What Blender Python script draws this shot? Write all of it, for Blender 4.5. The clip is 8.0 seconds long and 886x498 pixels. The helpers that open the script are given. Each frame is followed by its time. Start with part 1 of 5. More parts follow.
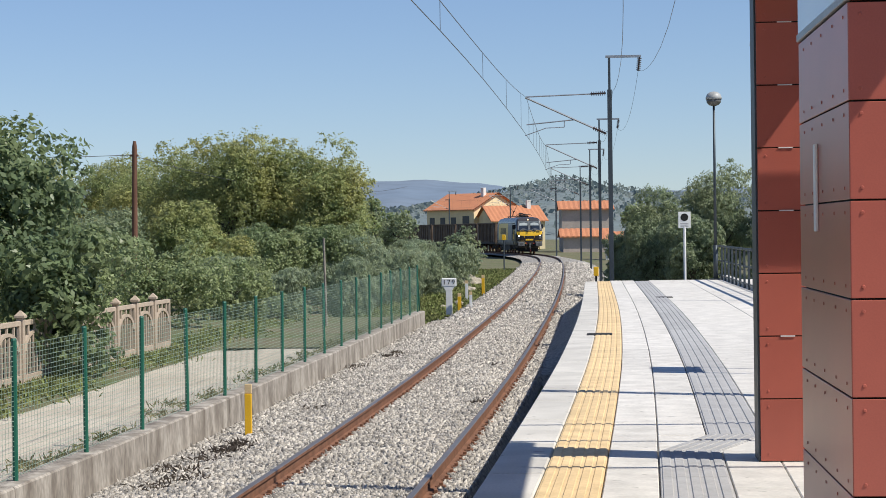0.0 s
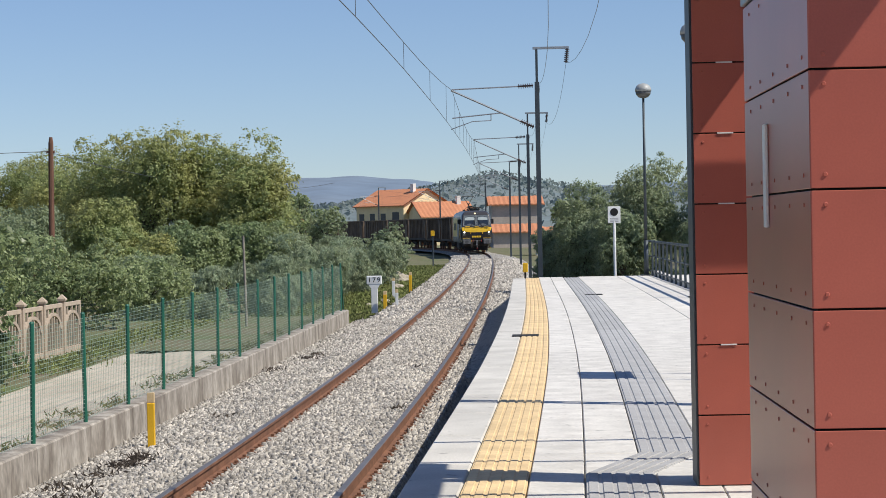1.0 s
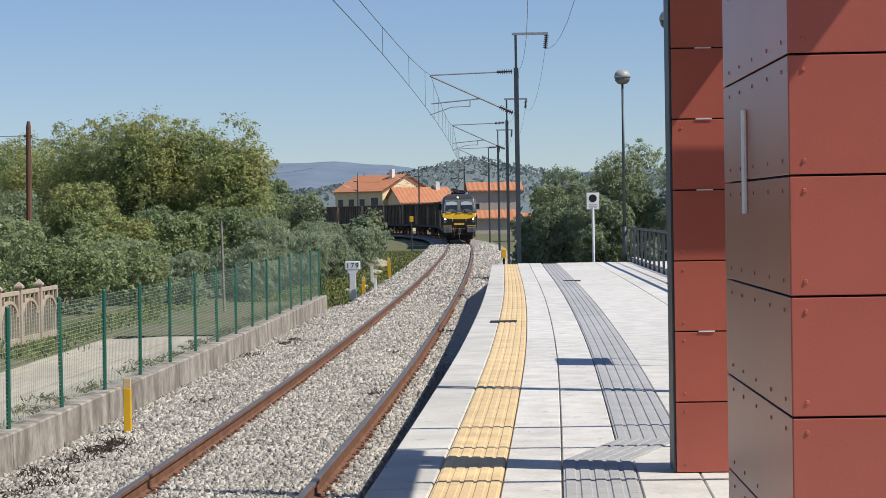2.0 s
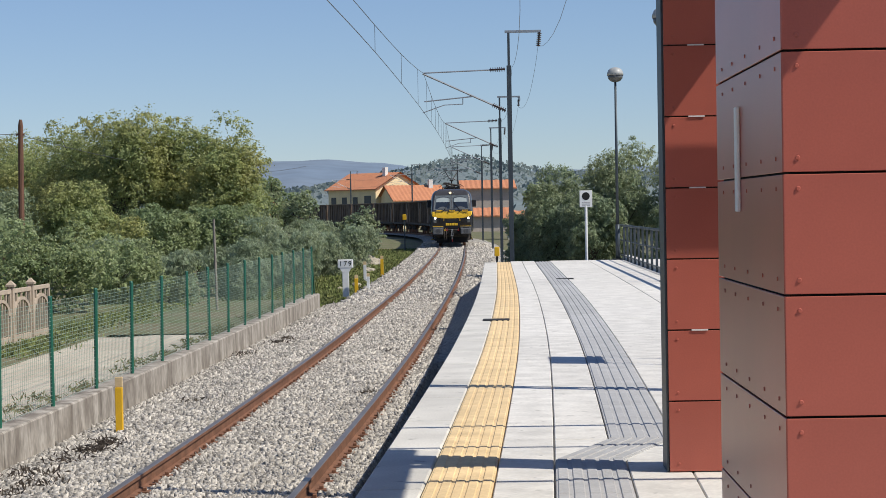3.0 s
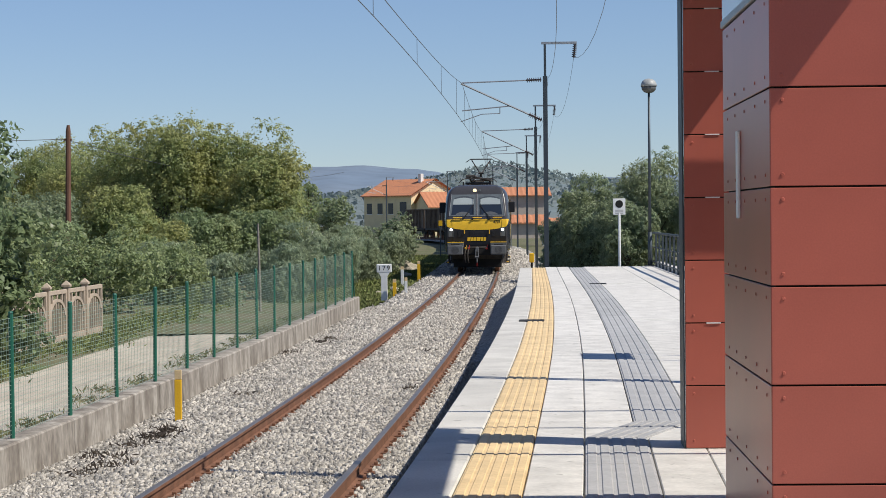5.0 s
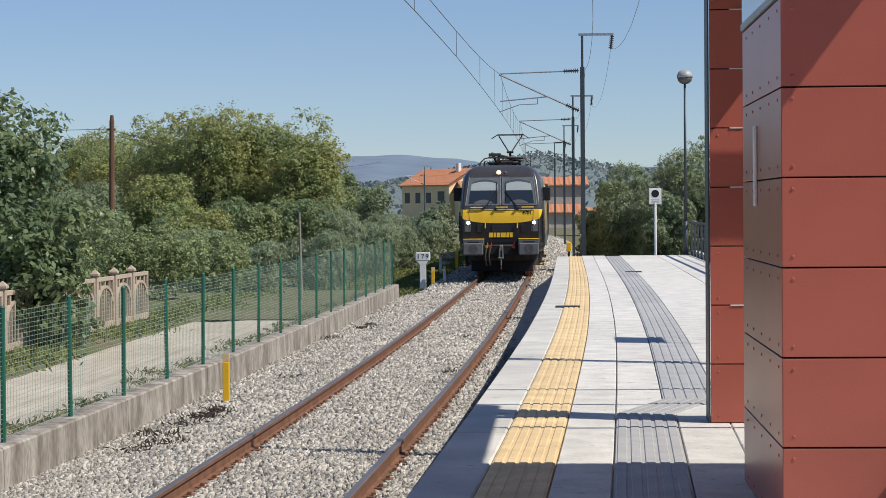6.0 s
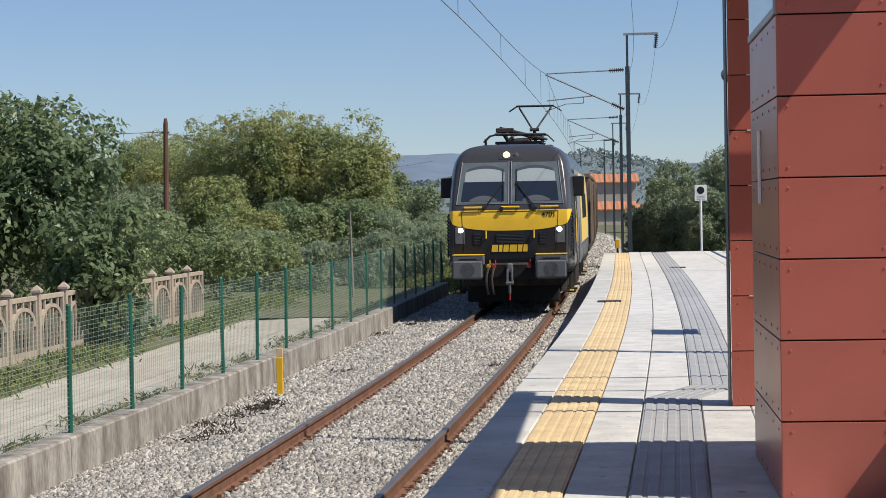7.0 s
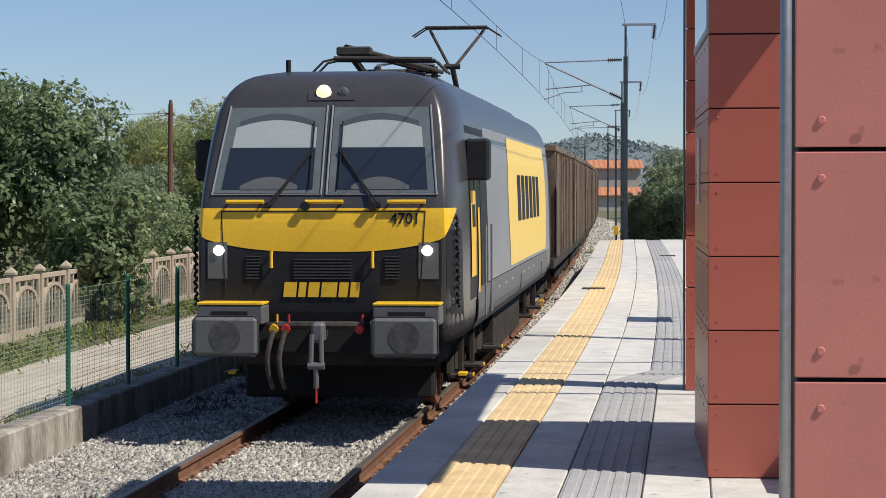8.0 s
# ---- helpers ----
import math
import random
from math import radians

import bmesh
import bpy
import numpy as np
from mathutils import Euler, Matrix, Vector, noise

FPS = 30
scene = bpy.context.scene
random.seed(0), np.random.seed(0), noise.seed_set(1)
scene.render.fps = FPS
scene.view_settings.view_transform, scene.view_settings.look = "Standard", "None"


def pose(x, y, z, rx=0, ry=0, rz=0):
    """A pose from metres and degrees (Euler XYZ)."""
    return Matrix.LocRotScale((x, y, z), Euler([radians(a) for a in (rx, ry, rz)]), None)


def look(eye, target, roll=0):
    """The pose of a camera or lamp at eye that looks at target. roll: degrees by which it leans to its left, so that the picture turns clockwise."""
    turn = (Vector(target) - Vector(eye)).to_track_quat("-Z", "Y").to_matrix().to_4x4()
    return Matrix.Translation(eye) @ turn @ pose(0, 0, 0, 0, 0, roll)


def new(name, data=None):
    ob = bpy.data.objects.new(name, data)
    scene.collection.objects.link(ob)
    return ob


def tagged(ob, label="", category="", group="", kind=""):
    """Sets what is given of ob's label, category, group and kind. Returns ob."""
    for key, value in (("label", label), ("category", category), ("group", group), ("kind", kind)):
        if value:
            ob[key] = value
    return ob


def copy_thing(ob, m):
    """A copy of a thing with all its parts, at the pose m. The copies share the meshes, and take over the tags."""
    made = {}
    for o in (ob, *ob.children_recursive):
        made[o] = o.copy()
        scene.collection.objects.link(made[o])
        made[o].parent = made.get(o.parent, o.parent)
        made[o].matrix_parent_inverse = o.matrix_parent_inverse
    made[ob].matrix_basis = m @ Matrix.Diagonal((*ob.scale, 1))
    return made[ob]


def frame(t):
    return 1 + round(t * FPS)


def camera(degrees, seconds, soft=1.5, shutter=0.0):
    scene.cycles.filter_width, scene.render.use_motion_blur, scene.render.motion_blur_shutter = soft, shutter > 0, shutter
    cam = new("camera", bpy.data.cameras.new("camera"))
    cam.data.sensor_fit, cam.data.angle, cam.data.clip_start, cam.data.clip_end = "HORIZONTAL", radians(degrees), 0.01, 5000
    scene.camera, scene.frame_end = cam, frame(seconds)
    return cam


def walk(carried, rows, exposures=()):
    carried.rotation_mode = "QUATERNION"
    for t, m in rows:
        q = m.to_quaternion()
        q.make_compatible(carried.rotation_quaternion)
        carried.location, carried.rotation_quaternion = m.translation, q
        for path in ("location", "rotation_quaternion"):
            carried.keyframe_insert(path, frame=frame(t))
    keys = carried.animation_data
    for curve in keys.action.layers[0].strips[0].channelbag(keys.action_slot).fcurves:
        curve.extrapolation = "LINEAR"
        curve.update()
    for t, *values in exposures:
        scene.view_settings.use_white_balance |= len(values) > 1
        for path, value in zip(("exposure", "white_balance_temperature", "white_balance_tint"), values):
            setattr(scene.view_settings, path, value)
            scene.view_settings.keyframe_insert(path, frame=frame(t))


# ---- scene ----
cam = camera(24.57, 8.0, soft=0.75)


def shot(x, y, z, yaw, tilt, lean):
    """A held camera: yaw to the right, tilt up, lean counterclockwise, in degrees."""
    return pose(x, y, z, 90 + tilt, 0, -yaw) @ pose(0, 0, 0, 0, 0, lean)


PATH = (
    (0.0, -0.029, -0.078, 1.645, -3.956, -0.493, -0.776),
    (0.5, 0.068, 1.322, 1.652, -2.429, -0.785, -1.177),
    (1.0, 0.066, 1.563, 1.652, -2.017, -0.637, -1.135),
    (1.5, 0.069, 1.583, 1.649, -1.688, -0.899, -0.981),
    (3.0, 0.084, 1.703, 1.651, -1.241, -1.108, -1.014),
    (3.5, 0.053, 1.002, 1.649, -1.548, -0.728, -0.820),
    (4.0, 0.033, 0.632, 1.648, -1.984, -0.797, -0.679),
    (4.5, 0.030, 0.452, 1.644, -1.715, -0.865, -0.586),
    (4.7, 0.048, 0.288, 1.645, -1.762, -0.891, -0.588),
    (5.8, 0.048, -0.787, 1.632, -3.592, -0.981, -0.469),
    (6.0, 0.066, -0.951, 1.633, -3.262, -1.197, -0.471),
    (6.5, 0.138, -1.502, 1.636, -2.168, -1.409, -1.131),
    (7.0, 0.249, -2.050, 1.643, -4.733, -1.221, -1.034),
    (7.5, 0.555, -2.900, 1.700, -5.330, -1.420, -0.050),
    (8.0, 0.613, -3.138, 1.730, -4.905, -1.712, -0.115),
)
walk(cam, [(r[0], shot(*r[1:])) for r in PATH], exposures=((0.0, 0.13), (0.7, 0.11), (1.5, 0.05), (3.0, 0.02), (8.0, 0.0)))

# ---- light ----
SUN_FROM = Vector((0.75, -0.27, 1.0)).normalized()
world = bpy.data.worlds.new("sky")
scene.world = world
world.use_nodes = True
wt = world.node_tree
sky = wt.nodes.new("ShaderNodeTexSky")
sky.sky_type, sky.sun_disc = "NISHITA", False
sky.sun_elevation = math.asin(SUN_FROM.z)
sky.sun_rotation = math.atan2(SUN_FROM.x, SUN_FROM.y)
sky.air_density, sky.dust_density, sky.ozone_density = 1.0, 0.12, 3.5
clear = wt.nodes.new("ShaderNodeMix")
clear.data_type, clear.blend_type = "RGBA", "MULTIPLY"
clear.inputs["Factor"].default_value = 1.0
clear.inputs["B"].default_value = (0.955, 0.985, 1.13, 1)
lift = wt.nodes.new("ShaderNodeMapping")
lift.inputs["Location"].default_value = (0, 0, 0.022)
direction = wt.nodes.new("ShaderNodeTexCoord")
wt.links.new(direction.outputs["Generated"], lift.inputs[0])
wt.links.new(lift.outputs[0], sky.inputs[0])
wt.links.new(sky.outputs[0], clear.inputs["A"])
wt.links.new(clear.outputs["Result"], wt.nodes["Background"].inputs[0])
wt.nodes["Background"].inputs[1].default_value = 0.092
sun = new("sun", bpy.data.lights.new("sun", "SUN"))
sun.data.energy, sun.data.angle, sun.data.color = 5.0, radians(0.53), (1.0, 0.94, 0.84)
sun.matrix_world = look(SUN_FROM * 50, (0, 0, 0))


# ---- materials ----
def material(name, base, rough=0.7, metal=0.0, vary=0.15, scale=6.0, fine=60.0, bump=0.1, depth=0.01, second=None, mix=0.5, spec=0.4,
             stretch=(1, 1, 1), island=0.0, rand=0.0, space="Object", specks=0.0):
    """A surface with stains at one scale, grain at another, and relief."""
    m = bpy.data.materials.new(name)
    m.use_nodes = True
    nt = m.node_tree
    b = nt.nodes["Principled BSDF"]
    b.inputs["Roughness"].default_value, b.inputs["Metallic"].default_value = rough, metal
    b.inputs["Specular IOR Level"].default_value = spec
    co = nt.nodes.new("ShaderNodeTexCoord")
    mp = nt.nodes.new("ShaderNodeMapping")
    mp.inputs["Scale"].default_value = stretch
    nt.links.new(co.outputs[space], mp.inputs[0])

    def tex(sc, detail):
        n = nt.nodes.new("ShaderNodeTexNoise")
        n.inputs["Scale"].default_value, n.inputs["Detail"].default_value = sc, detail
        nt.links.new(mp.outputs[0], n.inputs[0])
        return n
    big, small = tex(scale, 5), tex(fine, 3)
    ramp = nt.nodes.new("ShaderNodeMapRange")
    ramp.inputs["From Min"].default_value, ramp.inputs["From Max"].default_value = 0.35, 0.65
    nt.links.new(big.outputs[0], ramp.inputs[0])
    blend = nt.nodes.new("ShaderNodeMix")
    blend.data_type = "RGBA"
    dark = second or tuple(c * (1 - mix) for c in base)
    blend.inputs["A"].default_value, blend.inputs["B"].default_value = (*base, 1), (*dark, 1)
    k = nt.nodes.new("ShaderNodeMath")
    k.operation = "MULTIPLY"
    k.inputs[1].default_value = mix if second else 1.0
    nt.links.new(ramp.outputs[0], k.inputs[0])
    nt.links.new(k.outputs[0], blend.inputs["Factor"])
    hsv = nt.nodes.new("ShaderNodeHueSaturation")
    val = nt.nodes.new("ShaderNodeMapRange")
    val.inputs["From Min"].default_value, val.inputs["From Max"].default_value = 0.25, 0.75
    val.inputs["To Min"].default_value, val.inputs["To Max"].default_value = 1 - vary, 1 + vary
    nt.links.new(small.outputs[0], val.inputs[0])
    last = val.outputs[0]
    for amount, node, socket in ((island, "ShaderNodeNewGeometry", "Random Per Island"), (rand, "ShaderNodeObjectInfo", "Random")):
        if amount:
            g = nt.nodes.new(node)
            r = nt.nodes.new("ShaderNodeMapRange")
            r.inputs["To Min"].default_value, r.inputs["To Max"].default_value = 1 - amount, 1 + amount
            nt.links.new(g.outputs[socket], r.inputs[0])
            mu = nt.nodes.new("ShaderNodeMath")
            mu.operation = "MULTIPLY"
            nt.links.new(last, mu.inputs[0])
            nt.links.new(r.outputs[0], mu.inputs[1])
            last = mu.outputs[0]
    if specks:
        sp = tex(specks, 2)
        cut = nt.nodes.new("ShaderNodeMapRange")
        cut.inputs["From Min"].default_value, cut.inputs["From Max"].default_value = 0.66, 0.72
        cut.inputs["To Min"].default_value, cut.inputs["To Max"].default_value = 1.0, 0.62
        nt.links.new(sp.outputs[0], cut.inputs[0])
        mu = nt.nodes.new("ShaderNodeMath")
        mu.operation = "MULTIPLY"
        nt.links.new(last, mu.inputs[0])
        nt.links.new(cut.outputs[0], mu.inputs[1])
        last = mu.outputs[0]
    nt.links.new(last, hsv.inputs["Value"])
    nt.links.new(blend.outputs["Result"], hsv.inputs["Color"])
    nt.links.new(hsv.outputs[0], b.inputs["Base Color"])
    if bump:
        bp = nt.nodes.new("ShaderNodeBump")
        bp.inputs["Strength"].default_value, bp.inputs["Distance"].default_value = bump, depth
        nt.links.new(small.outputs[0], bp.inputs["Height"])
        nt.links.new(bp.outputs[0], b.inputs["Normal"])
    return m


def plain(name, base, rough=0.5, metal=0.0, glow=0.0):
    m = bpy.data.materials.new(name)
    m.use_nodes = True
    b = m.node_tree.nodes["Principled BSDF"]
    b.inputs["Base Color"].default_value = (*base, 1)
    b.inputs["Roughness"].default_value, b.inputs["Metallic"].default_value = rough, metal
    if glow:
        b.inputs["Emission Color"].default_value = (*base, 1)
        b.inputs["Emission Strength"].default_value = glow
    return m


CONCRETE = material("concrete", (0.62, 0.60, 0.56), 0.85, scale=1.2, fine=45, vary=0.1, mix=0.18)
COPING = material("coping", (0.60, 0.58, 0.53), 0.8, scale=1.5, fine=60, vary=0.12, mix=0.2, rand=0.06, specks=7.0)
SLAB = material("slab", (0.67, 0.65, 0.605), 0.8, scale=3.5, fine=28, vary=0.12, mix=0.2, rand=0.06, specks=9.0)
YELLOW_TILE = material("yellow_tile", (0.76, 0.565, 0.31), 0.75, scale=3, fine=40, vary=0.1, mix=0.2, rand=0.06)
GREY_TILE = material("grey_tile", (0.42, 0.42, 0.42), 0.8, scale=3, fine=40, vary=0.1, mix=0.15, rand=0.06)
WALL_OLD = material("old_concrete", (0.40, 0.365, 0.315), 0.9, scale=3.0, fine=22, vary=0.3, mix=0.85, second=(0.15, 0.125, 0.10), stretch=(1, 1, 0.4), specks=5.0)
STONE = material("stone", (0.43, 0.40, 0.355), 0.9, scale=1.2, fine=60, vary=0.12, mix=0.22, island=0.5)
RUST = material("rust", (0.21, 0.10, 0.058), 0.85, scale=4, fine=50, vary=0.2, mix=0.35)
RAILHEAD = material("rail_head", (0.25, 0.215, 0.19), 0.42, metal=0.6, scale=2, fine=30, vary=0.1, mix=0.2, bump=0.02)
SLEEPER = material("sleeper", (0.30, 0.27, 0.23), 0.95, scale=5, fine=40, vary=0.2, mix=0.3)
EARTH = material("earth", (0.17, 0.14, 0.09), 0.95, scale=0.5, fine=8, vary=0.3, second=(0.09, 0.12, 0.04), mix=0.9, bump=0.5, depth=0.05)
GRAVEL = material("gravel", (0.50, 0.45, 0.37), 0.95, scale=0.7, fine=25, vary=0.16, second=(0.38, 0.33, 0.26), mix=0.7, bump=0.6, depth=0.02)
GRASS = material("grass", (0.14, 0.18, 0.05), 0.9, scale=2, fine=20, vary=0.25, second=(0.20, 0.18, 0.07), mix=0.6, island=0.4, bump=0)
RED_PANEL = material("red_panel", (0.45, 0.122, 0.087), 0.32, scale=1.5, fine=120, vary=0.06, mix=0.12, bump=0.03, depth=0.002, rand=0.05)
# paler copy of the red panel: dust, plus sunlit brightness and sky sheen as colour
PALE_PANEL = material("dusty_sheen_red_panel", (0.575, 0.212, 0.17), 0.4, scale=2.5, fine=160, vary=0.07, mix=0.14, bump=0.04, depth=0.002, rand=0.04, specks=14.0)
STEEL = material("galvanised_steel", (0.36, 0.38, 0.40), 0.45, metal=0.7, scale=3, fine=40, vary=0.12, mix=0.15, bump=0.03)
MAST = material("mast_steel", (0.07, 0.085, 0.097), 0.5, metal=0.5, scale=2, fine=30, vary=0.12, mix=0.2, bump=0.03)
GREEN_POST = material("green_paint", (0.02, 0.13, 0.085), 0.45, scale=4, fine=40, vary=0.1, mix=0.15, bump=0.02)
GREEN_WIRE = material("green_wire", (0.31, 0.42, 0.33), 0.5, scale=4, fine=40, vary=0.1, mix=0.15, bump=0)
WOOD = material("weathered_wood", (0.17, 0.085, 0.055), 0.9, scale=3, fine=30, vary=0.2, stretch=(4, 4, 0.4), mix=0.3)
BLACK = plain("black_rubber", (0.010, 0.010, 0.011), 0.9)
WHITE = material("white_paint", (0.80, 0.80, 0.78), 0.5, scale=4, fine=60, vary=0.04, mix=0.1, bump=0.02)
YELLOW_PAINT = material("yellow_paint", (0.80, 0.46, 0.02), 0.5, scale=4, fine=60, vary=0.06, mix=0.1, bump=0.02)


def pebbled(name, light, dark, size, depth):
    """Loose stones seen as one surface: cells of many greys with gaps between."""
    m = material(name, light, 0.95, scale=1.5, fine=60, vary=0.1, mix=0.12, bump=0)
    nt = m.node_tree
    b = nt.nodes["Principled BSDF"]
    co = nt.nodes.new("ShaderNodeTexCoord")
    vo, ed = nt.nodes.new("ShaderNodeTexVoronoi"), nt.nodes.new("ShaderNodeTexVoronoi")
    ed.feature = "DISTANCE_TO_EDGE"
    for v in (vo, ed):
        v.inputs["Scale"].default_value = 1 / size
        nt.links.new(co.outputs["Object"], v.inputs["Vector"])
    grey = nt.nodes.new("ShaderNodeSeparateColor")
    nt.links.new(vo.outputs["Color"], grey.inputs[0])
    mx = nt.nodes.new("ShaderNodeMix")
    mx.data_type = "RGBA"
    mx.inputs["A"].default_value, mx.inputs["B"].default_value = (*dark, 1), (*light, 1)
    nt.links.new(grey.outputs[0], mx.inputs["Factor"])
    nt.links.new(mx.outputs["Result"], b.inputs["Base Color"])
    bp = nt.nodes.new("ShaderNodeBump")
    bp.inputs["Strength"].default_value, bp.inputs["Distance"].default_value = 1.0, depth
    mr = nt.nodes.new("ShaderNodeMapRange")
    mr.inputs["From Max"].default_value = 0.25
    nt.links.new(ed.outputs["Distance"], mr.inputs[0])
    nt.links.new(mr.outputs[0], bp.inputs["Height"])
    nt.links.new(bp.outputs[0], b.inputs["Normal"])
    return m


BALLAST_BED = pebbled("ballast_bed", (0.58, 0.55, 0.49), (0.20, 0.185, 0.165), 0.05, 0.025)


def foliage(name, base, second, shine=0.45):
    """Leaves that let some light through."""
    m = material(name, base, shine, scale=0.45, fine=3, vary=0.25, second=second, mix=0.9, island=0.22, bump=0, spec=0.3)
    nt = m.node_tree
    b = nt.nodes["Principled BSDF"]
    tl = nt.nodes.new("ShaderNodeBsdfTranslucent")
    ad = nt.nodes.new("ShaderNodeMixShader")
    ad.inputs[0].default_value = 0.47
    src = b.inputs["Base Color"].links[0].from_socket
    nt.links.new(src, tl.inputs[0])
    nt.links.new(b.outputs[0], ad.inputs[1])
    nt.links.new(tl.outputs[0], ad.inputs[2])
    nt.links.new(ad.outputs[0], nt.nodes["Material Output"].inputs[0])
    return m


LEAF_OAK = foliage("leaf_broad", (0.28, 0.345, 0.145), (0.42, 0.40, 0.15))
LEAF_DARK = foliage("leaf_dark", (0.265, 0.335, 0.17), (0.35, 0.39, 0.185))
LEAF_GREY = foliage("leaf_grey_green", (0.29, 0.365, 0.245), (0.35, 0.385, 0.23))
LEAF_FIG = foliage("leaf_fig", (0.165, 0.225, 0.115), (0.235, 0.285, 0.13), 0.35)
LEAF_OLIVE = foliage("leaf_olive", (0.255, 0.32, 0.195), (0.335, 0.365, 0.20))
BARK = material("bark", (0.13, 0.10, 0.075), 0.95, scale=3, fine=25, vary=0.25, stretch=(3, 3, 0.6), bump=0.6, depth=0.03)
FENCE_BEIGE = material("cast_concrete", (0.47, 0.38, 0.29), 0.9, scale=2, fine=30, vary=0.12, second=(0.30, 0.25, 0.20), mix=0.6)
ROOF_TILE = material("roof_tile", (0.50, 0.21, 0.105), 0.85, scale=0.8, fine=8, vary=0.15, second=(0.42, 0.17, 0.09), mix=0.6, bump=0.1)
CREAM = material("cream_render", (0.74, 0.62, 0.38), 0.9, scale=0.6, fine=6, vary=0.06, mix=0.12, bump=0.02)
BLOCKWORK = material("bare_blockwork", (0.48, 0.42, 0.36), 0.9, scale=0.5, fine=4, vary=0.12, mix=0.2, bump=0.02)
WHITE_WALL = material("white_wash", (0.74, 0.72, 0.68), 0.9, scale=0.6, fine=6, vary=0.05, mix=0.12, bump=0.02)
DARK_OPENING = plain("dark_window", (0.03, 0.035, 0.04), 0.25)
# both hill colours carry distance haze as a bluish grey tint
HAZY_HILL = material("hazy_wooded_hill", (0.135, 0.175, 0.185), 1.0, scale=0.02, fine=0.15, vary=0.22, second=(0.17, 0.19, 0.18), mix=0.8, bump=0)
HAZY_FAR_HILL = material("hazy_far_hill", (0.145, 0.195, 0.26), 1.0, scale=0.003, fine=0.02, vary=0.12, second=(0.17, 0.21, 0.26), mix=0.7, bump=0)
LOCO_DARK = material("loco_dark_grey", (0.048, 0.047, 0.052), 0.26, scale=1.2, fine=25, vary=0.1, mix=0.3, bump=0.02, second=(0.082, 0.078, 0.073))
LOCO_BLACK = material("loco_black", (0.018, 0.019, 0.022), 0.55, spec=0.2, scale=2, fine=30, vary=0.15, mix=0.3, bump=0.02, second=(0.03, 0.03, 0.032))
LOCO_GREY = material("loco_skirt_grey", (0.125, 0.13, 0.135), 0.5, scale=1.5, fine=25, vary=0.12, mix=0.35, bump=0.03, second=(0.10, 0.09, 0.08))
WORN = material("greasy_steel", (0.055, 0.056, 0.06), 0.42, scale=7, fine=40, vary=0.25, mix=0.6, bump=0.03, second=(0.12, 0.115, 0.11))
LOCO_SILVER = material("loco_side_grey", (0.24, 0.25, 0.265), 0.45, scale=1.5, fine=25, vary=0.1, mix=0.3, bump=0.02, second=(0.2, 0.19, 0.18))
LOCO_YELLOW = material("loco_yellow", (0.86, 0.52, 0.03), 0.42, scale=1.5, fine=30, vary=0.06, mix=0.2, bump=0.02, second=(0.68, 0.38, 0.03))
SIDE_YELLOW = material("side_yellow", (0.82, 0.58, 0.14), 0.42, scale=1.5, fine=30, vary=0.06, mix=0.2, bump=0.02, second=(0.72, 0.5, 0.14))
UNDER = material("oily_underframe", (0.06, 0.05, 0.043), 0.8, scale=4, fine=30, vary=0.3, mix=0.5, bump=0.2)
WAGON_BROWN = material("wagon_rust_brown", (0.095, 0.068, 0.052), 0.75, scale=0.8, fine=12, vary=0.25, second=(0.20, 0.145, 0.10), mix=0.8, bump=0.1)
SCREEN = plain("windscreen", (0.022, 0.03, 0.045), 0.08)
ARCH_GREY = plain("shaded_lining", (0.07, 0.08, 0.09), 0.2)
GLAZING_EDGE = material("glazing_edge", (0.13, 0.15, 0.16), 0.15, scale=3, fine=20, vary=0.08, mix=0.2, bump=0)
BLIND = material("sun_blind", (0.34, 0.38, 0.38), 0.4, scale=2, fine=20, vary=0.04, mix=0.06, bump=0)
LAMP_ON = plain("lit_headlamp", (1.0, 0.93, 0.80), 0.3, glow=9.0)
LAMP_WARM = plain("lit_top_lamp", (1.0, 0.76, 0.42), 0.3, glow=1.3)
HOOD = material("grey_hood", (0.38, 0.39, 0.38), 0.45, scale=5, fine=40, vary=0.08, mix=0.2, bump=0.02)
STRIP = plain("dull_strip", (0.30, 0.31, 0.32), 0.45, 0.3)
LENS = plain("clear_lens", (0.11, 0.115, 0.118), 0.15)
RED_PAINT = plain("red_paint", (0.55, 0.03, 0.025), 0.5)
INSULATOR = plain("brown_insulator", (0.05, 0.028, 0.022), 0.25)
WIRE = plain("overhead_wire", (0.10, 0.105, 0.11), 0.5, 0.4)
GLASS_PALE = plain("pale_window", (0.55, 0.62, 0.68), 0.1)


# ---- building aids ----
def mesh_of(bm, name, mats):
    me = bpy.data.meshes.new(name)
    bm.to_mesh(me)
    bm.free()
    for m in (mats if isinstance(mats, (list, tuple)) else [mats]):
        me.materials.append(m)
    return me


def part(name, bm, mat, parent=None, label="", smooth=False):
    """Links a bmesh as one object, under a parent or on its own."""
    me = mesh_of(bm, name, mat)
    if smooth:
        for p in me.polygons:
            p.use_smooth = True
    ob = new(name, me)
    if parent is not None:
        ob.parent = parent
    if label:
        ob["label"] = label
    return ob


def empty(name, m=None):
    ob = new(name)
    ob.empty_display_size = 0.1
    if m is not None:
        ob.matrix_basis = m
    return ob


